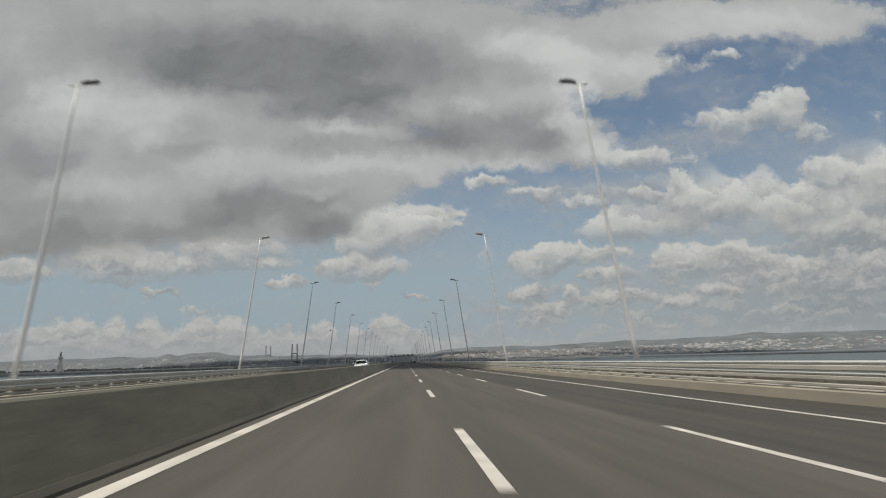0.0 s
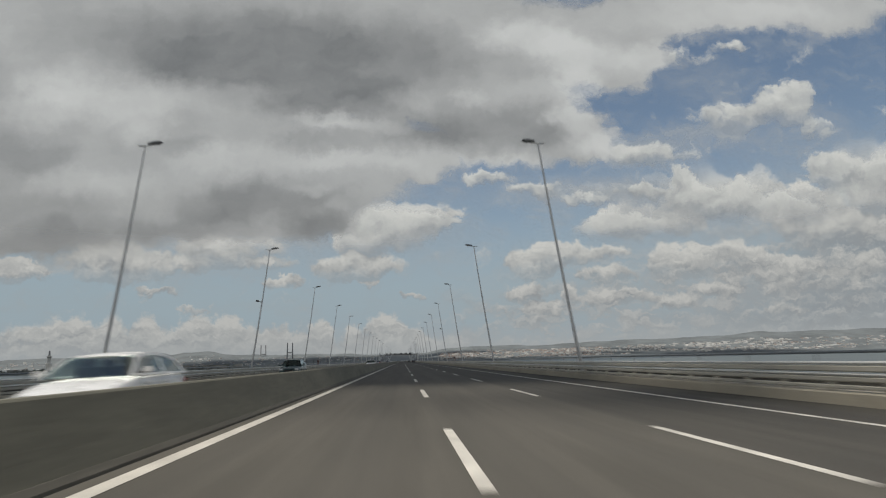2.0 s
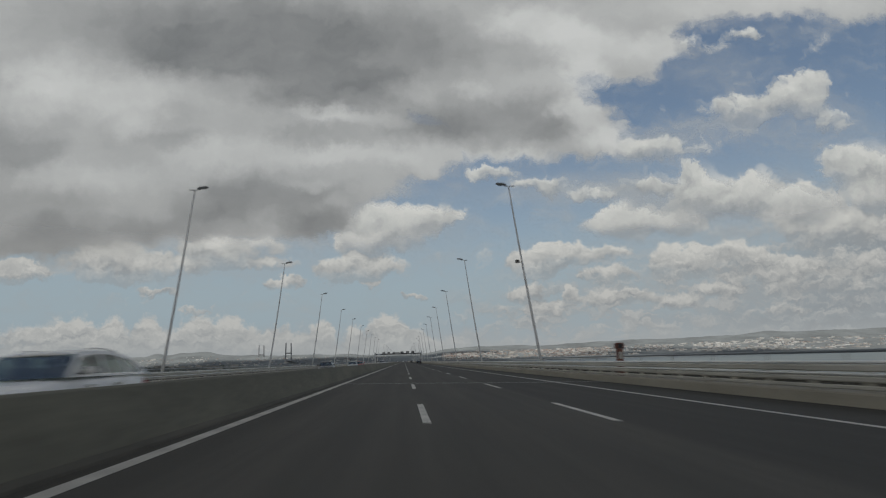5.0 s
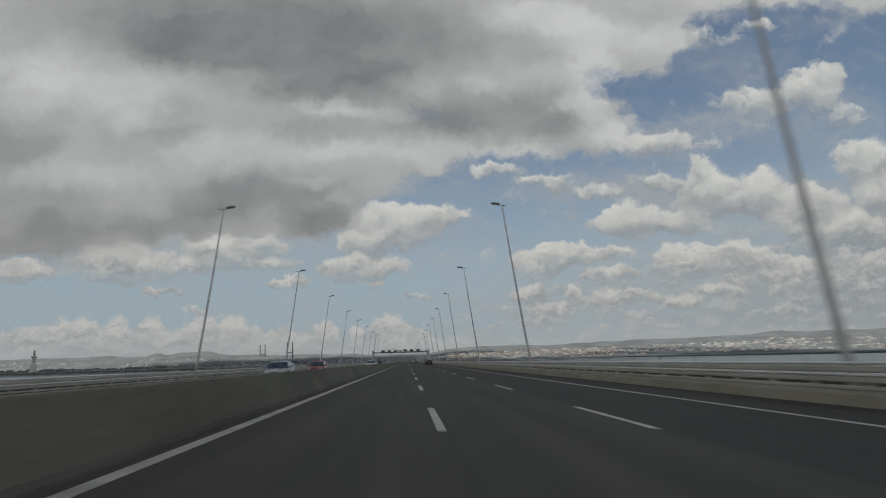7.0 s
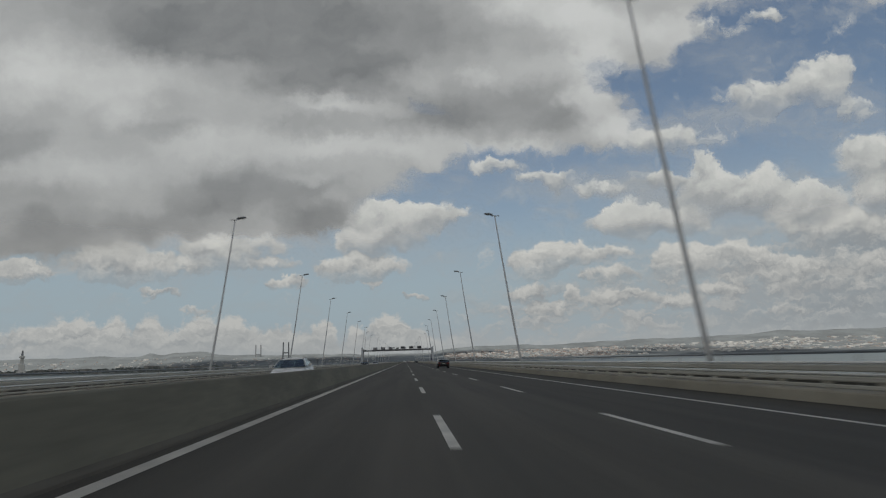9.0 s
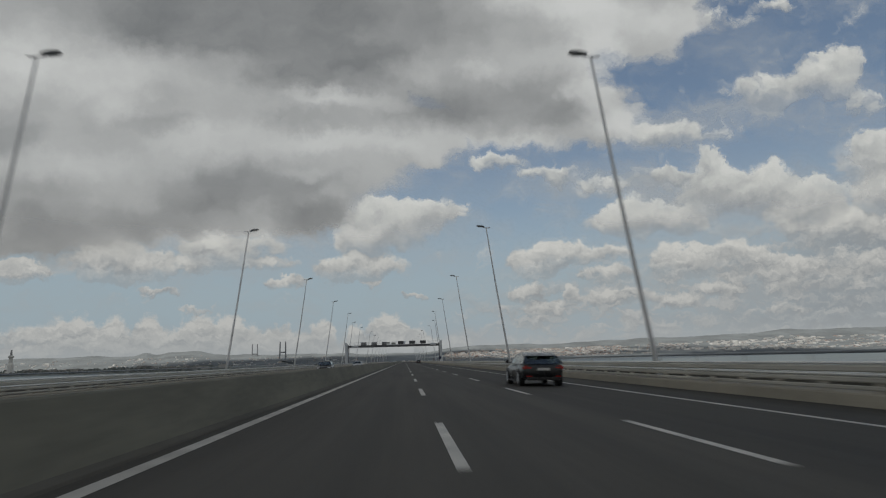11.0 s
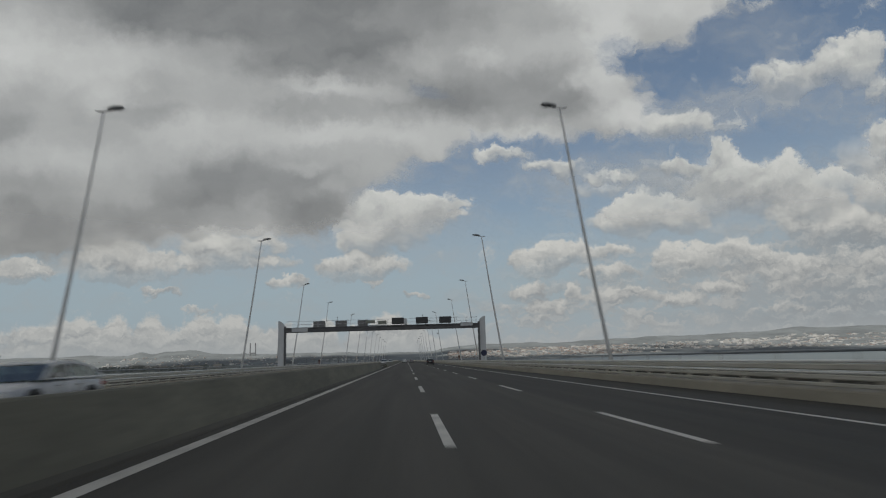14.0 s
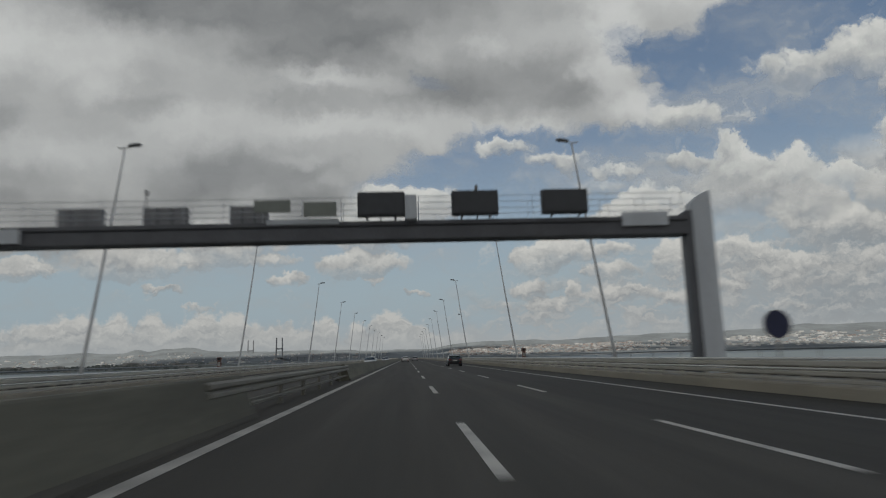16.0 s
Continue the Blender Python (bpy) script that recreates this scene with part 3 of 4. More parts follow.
def beam_section(h, depth):
    """The folded outline of a crash rail."""
    return [(0, -h / 2), (depth, -h * 0.36), (depth, -h * 0.16), (depth * 0.25, 0), (depth, h * 0.16), (depth, h * 0.36), (0, h / 2), (-0.012, h / 2), (-0.012, -h / 2)]


for s in (-1, 1):
    for z, h in ((0.62, 0.28), (0.25, 0.07)):
        part("rail", sweep(beam_section(h, 0.08), [GAP0 - 2.4, (GAP0 + GAP1) / 2, GAP1 + 1.0],
                           lambda x, zz, y, s=s, z=z: (MID + s * (0.14 + x), y, zc + z + zz)), GAP_STEEL, gap_rail)
for i in range(6):
    y = GAP0 + 0.6 + i * 3.7
    part("post", box(MID - 0.05, MID + 0.05, y - 0.05, y + 0.05, zc - 0.02, zc + 0.72, 0.008), GAP_STEEL, gap_rail)


# edge of the deck: kerb, three-rail parapet, walkway and outer handrail
def follow(d, x, z, y):
    """The edge of the deck; only what lies outside the parapet swings out at the lay-bys."""
    return (side(d, x + (widen(y) if x > EDGE + 1.5 else 0)), y, road_z(EDGE) + z)


for d in (1, -1):
    kerb_sec = [(EDGE, -0.06), (EDGE + 0.03, 0.27), (EDGE + 0.06, 0.305), (EDGE + 0.50, 0.32), (EDGE + 0.53, -0.06)]
    tagged(part("kerb_near" if d > 0 else "kerb_far", sweep(kerb_sec, steps(Y0, Y1), lambda x, z, y, d=d: follow(d, x, z, y)), KERB),
           "pale tan concrete kerb under the steel parapet", "kerb", kind="structure")
    walkway = [(EDGE + 0.59, -0.05), (EDGE + 0.59, 0.16), (EDGE + 2.53, 0.18), (EDGE + 2.56, -0.05)]
    tagged(part("walkway_near" if d > 0 else "walkway_far", sweep(walkway, steps(Y0, Y1), lambda x, z, y, d=d: follow(d, x, z, y)), DECK),
           "narrow concrete service walkway behind the parapet", "walkway", kind="structure")
    # assumed upstand, coloured dark and sized to fill the rail gaps from the camera
    upstand = [(EDGE + 2.40, 0.181), (EDGE + 2.41, 0.60), (EDGE + 2.43, 0.62), (EDGE + 2.52, 0.62), (EDGE + 2.52, 0.181)]
    tagged(part("edge_beam_near" if d > 0 else "edge_beam_far", sweep(upstand, steps(Y0, Y1), lambda x, z, y, d=d: follow(d, x, z, y)), EDGE_BEAM),
           "dark concrete upstand along the outer edge of the walkway", "edge beam", kind="structure")
    fence = thing("parapet_rail", "weathered steel crash parapet with bright tubular rails on a kerb", "guardrail", "bridge parapets")
    X = EDGE + 0.17
    for z, h, dep in ((0.42, 0.10, 0.09), (0.605, 0.13, 0.09), (0.855, 0.16, 0.10)):
        sec = [(X - dep * 0.6, z - h / 2), (X - dep, z - h * 0.30), (X - dep, z + h * 0.30), (X - dep * 0.6, z + h / 2), (X, z + h / 2), (X, z - h / 2)]
        part("beam", sweep(sec, steps(Y0, Y1), lambda x, z, y, d=d: follow(d, x, z, y)), RAIL_BEAM, fence)
    for nm, zt, r in (("top_rail", 0.988, 0.042), ("middle_rail", 0.718, 0.034)):
        ring = [(X + r * math.cos(a) - 0.06, zt + r * math.sin(a)) for a in [math.pi * k / 4 for k in range(8)]]
        part(nm, sweep(ring, steps(Y0, Y1), lambda x, z, y, d=d: follow(d, x, z, y)), RAIL_WHITE, fence, "thin bright metal tubular rail")
    post_bm = plate([(0.003, 0, 0.31), (0.17, 0, 0.32), (0.09, 0, 0.72), (0.055, 0, 0.97), (0.003, 0, 0.97)], 0.09)
    post_me = mesh_of("post", post_bm, RAIL_BEAM)
    rest = bmesh.new()
    for k in range(-20, 900):
        y = k * 2.0 + 0.4
        x = side(d, X)
        z = road_z(EDGE)
        if 0 <= k < 300:
            ob = part("post", post_me, RAIL_BEAM, fence)
            ob.matrix_basis = Matrix.Translation((x, y, z)) @ Matrix.Diagonal((d, 1, 1, 1))
        elif y < Y1:
            box(x - 0.04 if d > 0 else x - 0.10, x + 0.10 if d > 0 else x + 0.04, y, y + 0.09, z + 0.31, z + 0.97, bm=rest)
    part("far_posts", rest, RAIL_BEAM, fence)["kind"] = "stuff"
    hand = thing("outer_handrail", "dark painted tubular handrail at the deck edge", "handrail", "bridge handrails")
    XO = EDGE + 2.32
    tube_sec = [(XO + 0.05 * math.cos(a), 1.235 + 0.05 * math.sin(a)) for a in [math.pi * k / 5 for k in range(10)]]
    part("top_rail", sweep(tube_sec, steps(Y0, Y1), lambda x, z, y, d=d: follow(d, x, z, y)), HANDRAIL, hand)
    post_me = mesh_of("post", box(-0.02, 0.02, -0.008, 0.008, 0.16, 1.2, 0.003), GALV)
    rest = bmesh.new()
    for k in range(-14, 470):
        y = k * 4.0
        x = side(d, XO + widen(y))
        if 0 <= k < 180:
            ob = part("post", post_me, GALV, hand)
            ob.location = (x, y, road_z(EDGE))
        elif y < Y1:
            box(x - 0.02, x + 0.02, y - 0.03, y + 0.03, road_z(EDGE) + 0.16, road_z(EDGE) + 1.2, bm=rest)
    part("far_posts", rest, HANDRAIL, hand)["kind"] = "stuff"


# ------------------------------------------------------------------ street lamps
def street_lamp():
    """Leaning pole at the near edge; local x points in over the road (negative)."""
    lamp = thing("street_lamp", "tall pale grey lamp post leaning in over the road", "street lamp", "bridge lamps")
    foot = (0.0, 0.0, 0.0)
    tip = Vector((-2.01, 0, 14.67))
    pts = [Vector(foot).lerp(tip, k / 8) + Vector((-0.05 * math.sin(math.pi * k / 8), 0, 0)) for k in range(9)]
    part("pole", tube(pts, [0.115 - 0.008 * k for k in range(9)], 12), POLE, lamp, smooth=True)
    part("base_plate", box(-0.2, 0.2, -0.2, 0.2, -0.01, 0.03, 0.006), GALV, lamp)
    part("plinth", box(-0.02, 0.27, -0.27, 0.27, -0.165, -0.011, 0.015), KERB, lamp, "pale concrete plinth")
    part("arm", tube([tip + Vector((0.42, 0, 0.02)), tip, tip + Vector((-0.45, 0, 0.08))], 0.045, 8), POLE, lamp, smooth=True)
    own = bmesh.new()
    rings = []
    for t_, w, h in ((0.0, 0.10, 0.06), (0.18, 0.19, 0.11), (0.5, 0.24, 0.13), (0.8, 0.20, 0.10), (0.95, 0.08, 0.05)):
        rings.append([own.verts.new(tip + Vector((-0.18 - t_ * 0.9, w * math.cos(a), 0.13 + 0.1 * t_ + max(-0.04, h * math.sin(a))))) for a in [math.pi * k / 6 for k in range(12)]])
    for a, b in zip(rings, rings[1:]):
        for k in range(12):
            own.faces.new((a[k], a[(k + 1) % 12], b[(k + 1) % 12], b[k]))
    own.faces.new(rings[0][::-1])
    own.faces.new(rings[-1])
    head = part("lamp_head", own, LAMP_HEAD, lamp, "dark grey cobra-head luminaire", smooth=True)
    part("lens", box(tip.x - 0.86, tip.x - 0.36, -0.14, 0.14, tip.z + 0.10, tip.z + 0.135, 0.01), LAMP_GLASS, head)
    return lamp


LAMP_X = EDGE + 0.56
first = street_lamp()
placed = False
# shifts along the road that fit the posts to the camera's view, from the second on
VIEW_FIT = (-0.8, -0.6, 0.6, -0.9, 0.15, 0.8, -0.3, 1.0, 1.4, -0.3, 0.25, -0.5, -0.1, 0.7, -1.0, 1.9, -1.4, -0.8, -0.1)
for k in range(-2, 25):
    y = 67.64 + 40.0 * k + (VIEW_FIT[k + 1] if 0 <= k + 1 < len(VIEW_FIT) else 0.0)
    for d in (1, -1):
        x = side(d, LAMP_X + widen(y)) + 0.02
        m = Matrix.Translation((x, y, road_z(EDGE) + 0.32)) @ Matrix.Rotation(0 if d > 0 else math.pi, 4, "Z")
        if not placed:
            first.matrix_basis, placed = m, True
        else:
            copy_thing(first, m)


# small traffic cameras clamped to lamp posts
for y, d in ((228.44, 1), (706.84, 1), (146.74, -1)):
    cam_box = thing("traffic_camera", "small grey traffic camera clamped to a lamp post", "camera", "traffic cameras")
    bx, bz = side(d, LAMP_X + widen(y) - 1.15), road_z(EDGE) + 8.75
    part("arm", tube([(bx, y, bz), (bx - 0.35, y - 0.05, bz + 0.02)], 0.03, 6), GALV, cam_box)
    part("housing", box(bx - 0.60, bx - 0.30, y - 0.35, y + 0.10, bz - 0.02, bz + 0.20, 0.04), SIGN_BACK, cam_box)
    part("lens", tube([(bx - 0.45, y - 0.36, bz + 0.09), (bx - 0.45, y - 0.33, bz + 0.09)], 0.06, 12), TRIM, cam_box)


# ------------------------------------------------------------------ sign gantry
GY = 614.6
gantry = thing("sign_gantry", "grey steel sign gantry spanning both carriageways", "gantry")
XL, XR = -18.9, 10.75
for d in (1, -1):
    xi = XR if d > 0 else XL
    zb = road_z(EDGE) + 0.16

    def gx(a, xi=xi, d=d):
        return xi + d * a
    # broad clad leg with a slanted, rounded head and a dark inner flank
    leg = plate([(gx(0.10), GY - 0.28, zb), (gx(0.98), GY - 0.28, zb), (gx(0.98), GY - 0.28, 7.52), (gx(0.86), GY - 0.28, 7.55), (gx(0.50), GY - 0.28, 7.36), (gx(0.10), GY - 0.28, 7.02)], 0.56)
    bmesh.ops.recalc_face_normals(leg, faces=leg.faces)
    bmesh.ops.translate(leg, verts=leg.verts, vec=(0, 0.56 if min(v.co.y for v in leg.verts) < GY - 0.5 else 0, 0))
    bmesh.ops.bevel(leg, geom=leg.edges[:], offset=0.03, segments=2, affect="EDGES")
    l = part("leg", leg, GANTRY_SHELL, gantry, "pale grey clad leg with slanted top")
    part("flank", box(min(gx(-0.16), gx(0.09)), max(gx(-0.16), gx(0.09)), GY - 0.34, GY + 0.34, zb, 6.70, 0.02), GANTRY_DARK, l, "dark steel inner flange")
    part("foot", box(min(gx(-0.3), gx(1.1)), max(gx(-0.3), gx(1.1)), GY - 0.5, GY + 0.5, zb - 0.02, zb + 0.22, 0.03), KERB, l)
part("beam", box(XL + 0.17, XR - 0.17, GY - 0.45, GY + 0.45, 5.72, 6.26, 0.03), GANTRY_DARK, gantry, "dark box beam with walkway on top")
part("upper_flange", box(XL + 0.17, XR - 0.17, GY - 0.55, GY + 0.55, 6.28, 6.46, 0.02), GANTRY_DARK, gantry)
for d in (1, -1):
    a, b = (XR - 2.9, XR - 1.0) if d > 0 else (XL + 1.1, XL + 3.5)
    part("cover_plate", box(a, b, GY - 0.60, GY - 0.555, 6.06 if d > 0 else 5.82, 6.62 if d > 0 else 6.38, 0.01), GANTRY_SHELL, gantry, "pale cover plate on the beam")
part("fascia", box(-6.2, -3.4, GY - 0.60, GY - 0.555, 6.36, 6.56, 0.01), GANTRY_SHELL, gantry, "pale fascia strip on the beam")
for yy in (GY - 0.5, GY + 0.5):
    for z in (6.92, 7.42):
        part("guard_rail", tube([(XL + 0.3, yy, z), (XR - 0.3, yy, z)], 0.013, 6), GANTRY_SHELL, gantry)
    for k in range(20):
        x = XL + 0.4 + k * (XR - XL - 0.8) / 19
        part("rail_post", tube([(x, yy, 6.45), (x, yy, 7.43)], 0.012, 6), GANTRY_SHELL, gantry)


def board(x0, x1, z0, z1, face, y, label, backed=False):
    b = part("message_board", box(x0, x1, y - 0.17, y + 0.17, z0, z1, 0.025), SIGN_BACK if backed else SIGN_FACE, gantry, label)
    part("rim", box(x0 - 0.03, x1 + 0.03, y + (0.10 if not backed else -0.12), y + (0.14 if not backed else -0.08), z0 - 0.03, z1 + 0.03, 0.01), GANTRY_DARK, b)
    for x in (x0 + 0.35, x1 - 0.35):
        part("bracket", box(x - 0.04, x + 0.04, y - 0.06, y + 0.06, 6.44, z0 + 0.02, 0.008), GANTRY_DARK, b)
    if not backed:
        part("screen", box(x0 + 0.07, x1 - 0.07, y - 0.185, y - 0.168, z0 + 0.07, z1 - 0.07, 0.0), face, b, "black unlit display panel")
    else:
        for k in (1, 2):
            x = x0 + (x1 - x0) * k / 3
            part("stiffener", box(x - 0.03, x + 0.03, y - 0.20, y - 0.165, z0 + 0.05, z1 - 0.05, 0.0), GANTRY_DARK, b)


for x0 in (-2.64, 1.05, 4.62):
    board(x0, x0 + 1.80, 6.60, 7.54, SIGN_FACE, GY - 0.75, "black variable message board facing the traffic")
for x0, w in ((-14.70, 1.75), (-11.32, 1.7), (-7.90, 1.5)):
    board(x0, x0 + w, 6.50, 7.38, SIGN_BACK, GY + 0.75, "grey back of a message board for oncoming traffic", True)
part("side_board", box(-6.6, -5.22, GY - 0.95, GY - 0.85, 6.78, 7.26, 0.01), SIGN_GREEN, gantry, "dull grey-green information plate")
part("small_board", box(-4.72, -3.46, GY - 0.95, GY - 0.85, 6.60, 7.16, 0.01), SIGN_GREEN, gantry, "small dull grey-green plate")
for x in (-11.0, 2.1):
    mast = part("sensor_mast", tube([(x, GY, 6.4), (x, GY, 7.9)], 0.025, 6), GANTRY_DARK, gantry)
    part("sensor", box(x - 0.06, x + 0.06, GY - 0.06, GY + 0.06, 7.75, 7.98, 0.02), SIGN_BACK, mast)
cabinet = thing("junction_cabinet", "pale grey equipment cabinet fixed on the gantry beam", "cabinet")
part("body", box(-0.82, -0.36, GY - 0.95, GY - 0.60, 6.42, 7.40, 0.02), GANTRY_SHELL, cabinet)
part("door", box(-0.78, -0.40, GY - 0.97, GY - 0.952, 6.46, 7.36, 0.0), GANTRY_SHELL, cabinet)


# round sign beside the gantry
round_sign = thing("round_sign", "round dark blue road sign on a steel post", "road sign")
sx, sy, sz = 10.70, 608.8, road_z(EDGE) + 2.02
part("post", tube([(sx, sy + 0.06, road_z(EDGE) + 0.15), (sx, sy + 0.06, sz + 0.3)], 0.04, 10), GALV, round_sign)
part("disc", tube([(sx, sy, sz), (sx, sy + 0.025, sz)], 0.43, 40), SIGN_BLUE, round_sign)
part("rim", tube([(sx, sy + 0.004, sz), (sx, sy + 0.030, sz)], 0.45, 40), GALV, round_sign)


# emergency call posts
def call_post(x, y, d):
    t_ = thing("call_post", "orange roadside emergency call post", "call post", "call posts")
    part("column", box(-0.16, 0.16, -0.12, 0.12, 0, 1.45, 0.03), ORANGE, t_)
    part("head", box(-0.22, 0.22, -0.17, 0.17, 1.451, 1.75, 0.04), ORANGE, t_)
    part("panel", box(-0.12, 0.12, -0.195, -0.171, 1.50, 1.70, 0.0), TRIM, t_)
    part("grille", box(-0.10, 0.10, -0.142, -0.121, 0.95, 1.3, 0.0), GALV, t_)
    t_.matrix_basis = Matrix.Translation((x, y, road_z(EDGE) + 0.17))
    return t_


for y in (211.0, 653.0):
    for d in (1, -1):
        call_post(side(d, EDGE + 0.86), y, d)


# ------------------------------------------------------------------ vehicles
def car(colour, label, style="hatch", L=4.3, Wd=1.78, H=1.45, name="car", category="car"):
    """A car at the origin, nose towards +y."""
    c = thing(name, label, category)
    hw, belt = Wd / 2, (0.66 * H if style != "van" else 0.60 * H)
    r, f_ = -L / 2, L / 2
    # body shell
    st = [(r, 0.46, belt * 0.76, 0.70), (r + 0.05, 0.36, belt * 0.90, 0.84), (r + 0.16, 0.28, belt * 0.975, 0.93), (r + 0.42, 0.24, belt, 0.98), (r + 0.8, 0.22, belt + 0.01, 1.0),
          (-0.3, 0.20, belt - 0.015, 1.0), (f_ - 1.35, 0.20, belt - 0.035, 1.0), (f_ - 0.85, 0.20, belt - 0.10, 0.985),
          (f_ - 0.35, 0.22, belt - 0.20, 0.93), (f_ - 0.10, 0.25, belt - 0.30, 0.84), (f_, 0.33, belt - 0.42, 0.70)]
    bm = bmesh.new()
    rings = []
    for y, zl, zt, k in st:
        w = hw * k
        h = zt - zl
        half = [(w * 0.86, zl), (w * 0.97, zl + 0.06), (w * 0.985, zl + h * 0.35), (w, zl + h * 0.62), (w * 0.965, zl + h * 0.80), (w * 0.93, zl + h * 0.95), (w * 0.80, zt)]
        ring = [(x, z) for x, z in half] + [(0.0, zt + 0.015)] + [(-x, z) for x, z in reversed(half)]
        rings.append([bm.verts.new((x, y, z)) for x, z in ring])
    n = len(rings[0])
    for a, b in zip(rings, rings[1:]):
        for k in range(n):
            bm.faces.new((a[k], a[(k + 1) % n], b[(k + 1) % n], b[k]))
    bm.faces.new(rings[0][::-1])
    bm.faces.new(rings[-1])
    body = part("body", bm, colour, c, smooth=True)
    sub = body.modifiers.new("round", "SUBSURF")
    sub.levels = sub.render_levels = 1
    # cabin
    top = H - 0.03
    if style == "estate":
        cab = [(r + 0.10, r + 0.62), (f_ - 1.25, f_ - 1.95)]
    elif style == "van":
        cab = [(r + 0.04, r + 0.16), (f_ - 0.75, f_ - 1.40)]
    elif style == "saloon":
        cab = [(r + 0.45, r + 1.25), (f_ - 1.25, f_ - 2.0)]
    else:
        cab = [(r + 0.12, r + 0.55), (f_ - 1.05, f_ - 1.80)]
    (yb0, yt0), (yb1, yt1) = cab
    wb, wt = hw * 0.925, hw * 0.70 if style != "van" else hw * 0.84
    zb = belt - 0.03

    def skin(y, z, s):
        """A point of the cabin's flank at height z."""
        k = (z - zb) / (top - 0.07 - zb)
        return (s * (wb + (wt - wb) * k), y, z)
    zs0, zs1 = zb + 0.045, top - 0.12

    def slant(y0, y1, z):
        return y0 + (y1 - y0) * (z - zb) / (top - 0.07 - zb)
    # roof panel, crowned both ways
    ym, half_ = yt0 + (yt1 - yt0) * 0.56, (yt1 - yt0) * 0.54

    def roofline(y):
        return top - 0.115 * abs((y - ym) / half_) ** 2.2
    bm = bmesh.new()
    prev_ = None
    across = (-1.0, -0.93, -0.7, -0.35, 0.0, 0.35, 0.7, 0.93, 1.0)
    for j in range(13):
        y = yt0 - 0.03 + (yt1 - yt0 + 0.06) * j / 12
        taper = 1 - 0.05 * abs((y - ym) / half_) ** 3
        row = [bm.verts.new((q * wt * 1.02 * taper, y, roofline(y) - 0.055 * abs(q) ** 5 - 0.012 * q * q)) for q in across]
        if prev_:
            for k in range(len(across) - 1):
                bm.faces.new((prev_[k], prev_[k + 1], row[k + 1], row[k]))
        prev_ = row
    r_ = bmesh.ops.extrude_face_region(bm, geom=bm.faces[:])
    bmesh.ops.translate(bm, verts=[v for v in r_["geom"] if isinstance(v, bmesh.types.BMVert)], vec=(0, 0, -0.03))
    cabin = part("roof", bm, colour, c, smooth=True)
    for s in (-1, 1):
        for x, yy, wide in ((0.36, 0.15, 0.24), (0.36, -0.75, 0.26)):
            part("seat", box(s * x - wide, s * x + wide, yy - 0.10, yy + 0.06, zb - 0.10, zb + 0.20, 0.05), SEAT, c)
            part("headrest", box(s * x - 0.12, s * x + 0.12, yy - 0.10, yy, zb + 0.21, zb + 0.36, 0.04), SEAT, c)
    # side glass
    for s in (-1, 1):
        ys_ = [(slant(yb0, yt0, zs0) + 0.16, slant(yb0, yt0, zs1) + 0.10)]
        n_win = {"estate": 3, "van": 2, "saloon": 2}.get(style, 2)
        span0, span1 = ys_[0], (slant(yb1, yt1, zs0) - 0.22, slant(yb1, yt1, zs1) - 0.10)
        cuts = {3: (0.0, 0.24, 0.60, 1.0), 2: (0.0, 0.45, 1.0)}[n_win]

        def on(k, high, span0=span0, span1=span1, s=s):
            i = 1 if high else 0
            y = span0[i] + (span1[i] - span0[i]) * k
            return skin(y, min(zs1 + 0.03, roofline(y) - 0.10) if high else zs0, s)

        def panel(pts, into, s=s):
            pts = [Vector(p) - Vector((s * 0.012, 0, 0)) for p in pts]
            plate(pts if s > 0 else pts[::-1], 0.022, into)

        def eave(y, s=s):
            return skin(y, roofline(y) - 0.035, s)
        post_bm_ = bmesh.new()
        panel([skin(yb0, zb, s), skin(yb1, zb, s), skin(slant(yb1, yt1, zs0), zs0, s), skin(slant(yb0, yt0, zs0), zs0, s)], post_bm_)
        for j in range(6):
            ka, kb = j / 6, (j + 1) / 6
            ya_, yb_ = yt0 + (yt1 - yt0) * ka, yt0 + (yt1 - yt0) * kb
            panel([on(ka, True), on(kb, True), eave(yb_), eave(ya_)], post_bm_)
        panel([skin(slant(yb0, yt0, zs0), zs0, s), on(0, False), on(0, True), eave(yt0)], post_bm_)
        panel([on(1, False), skin(slant(yb1, yt1, zs0), zs0, s), eave(yt1), on(1, True)], post_bm_)
        for k in cuts[1:-1]:
            panel([on(k - 0.016, False), on(k + 0.016, False), on(k + 0.016, True), on(k - 0.016, True)], post_bm_)
        part("side_frame", post_bm_, colour, c)
        for a, b in zip(cuts, cuts[1:]):
            ga, gb = a + (0.012 if a else 0), b - (0.012 if b < 1 else 0)
            quad = [on(ga, False), on(gb, False)] + [on(gb + (ga - gb) * j / 4, True) for j in range(5)]
            if s < 0:
                quad.reverse()
            part("side_window", plate(quad, 0.004), CAR_GLASS, c, "tinted side glass").visible_shadow = False
        # bright moulding round the glass
        if style in ("estate", "saloon"):
            part("window_trim", tube([skin(span0[0], zs0 - 0.012, s), skin(span1[0], zs0 - 0.012, s)], 0.016, 6), CHROME, cabin, "thin chrome strip under the windows")
            part("window_trim", tube([skin(span0[0], zs0, s), *[on(j / 6, True) for j in range(7)]], 0.009, 6), CHROME, cabin, "thin chrome strip round the windows")
            part("roof_rail", tube([(s * wt * 0.90, y, roofline(y) + (0.012 if 0 < j < 6 else -0.05)) for j, y in enumerate([yt0 + 0.15 + (yt1 - yt0 - 0.35) * q / 6 for q in range(7)])], 0.015, 6), CHROME if style == "estate" else TRIM, cabin)
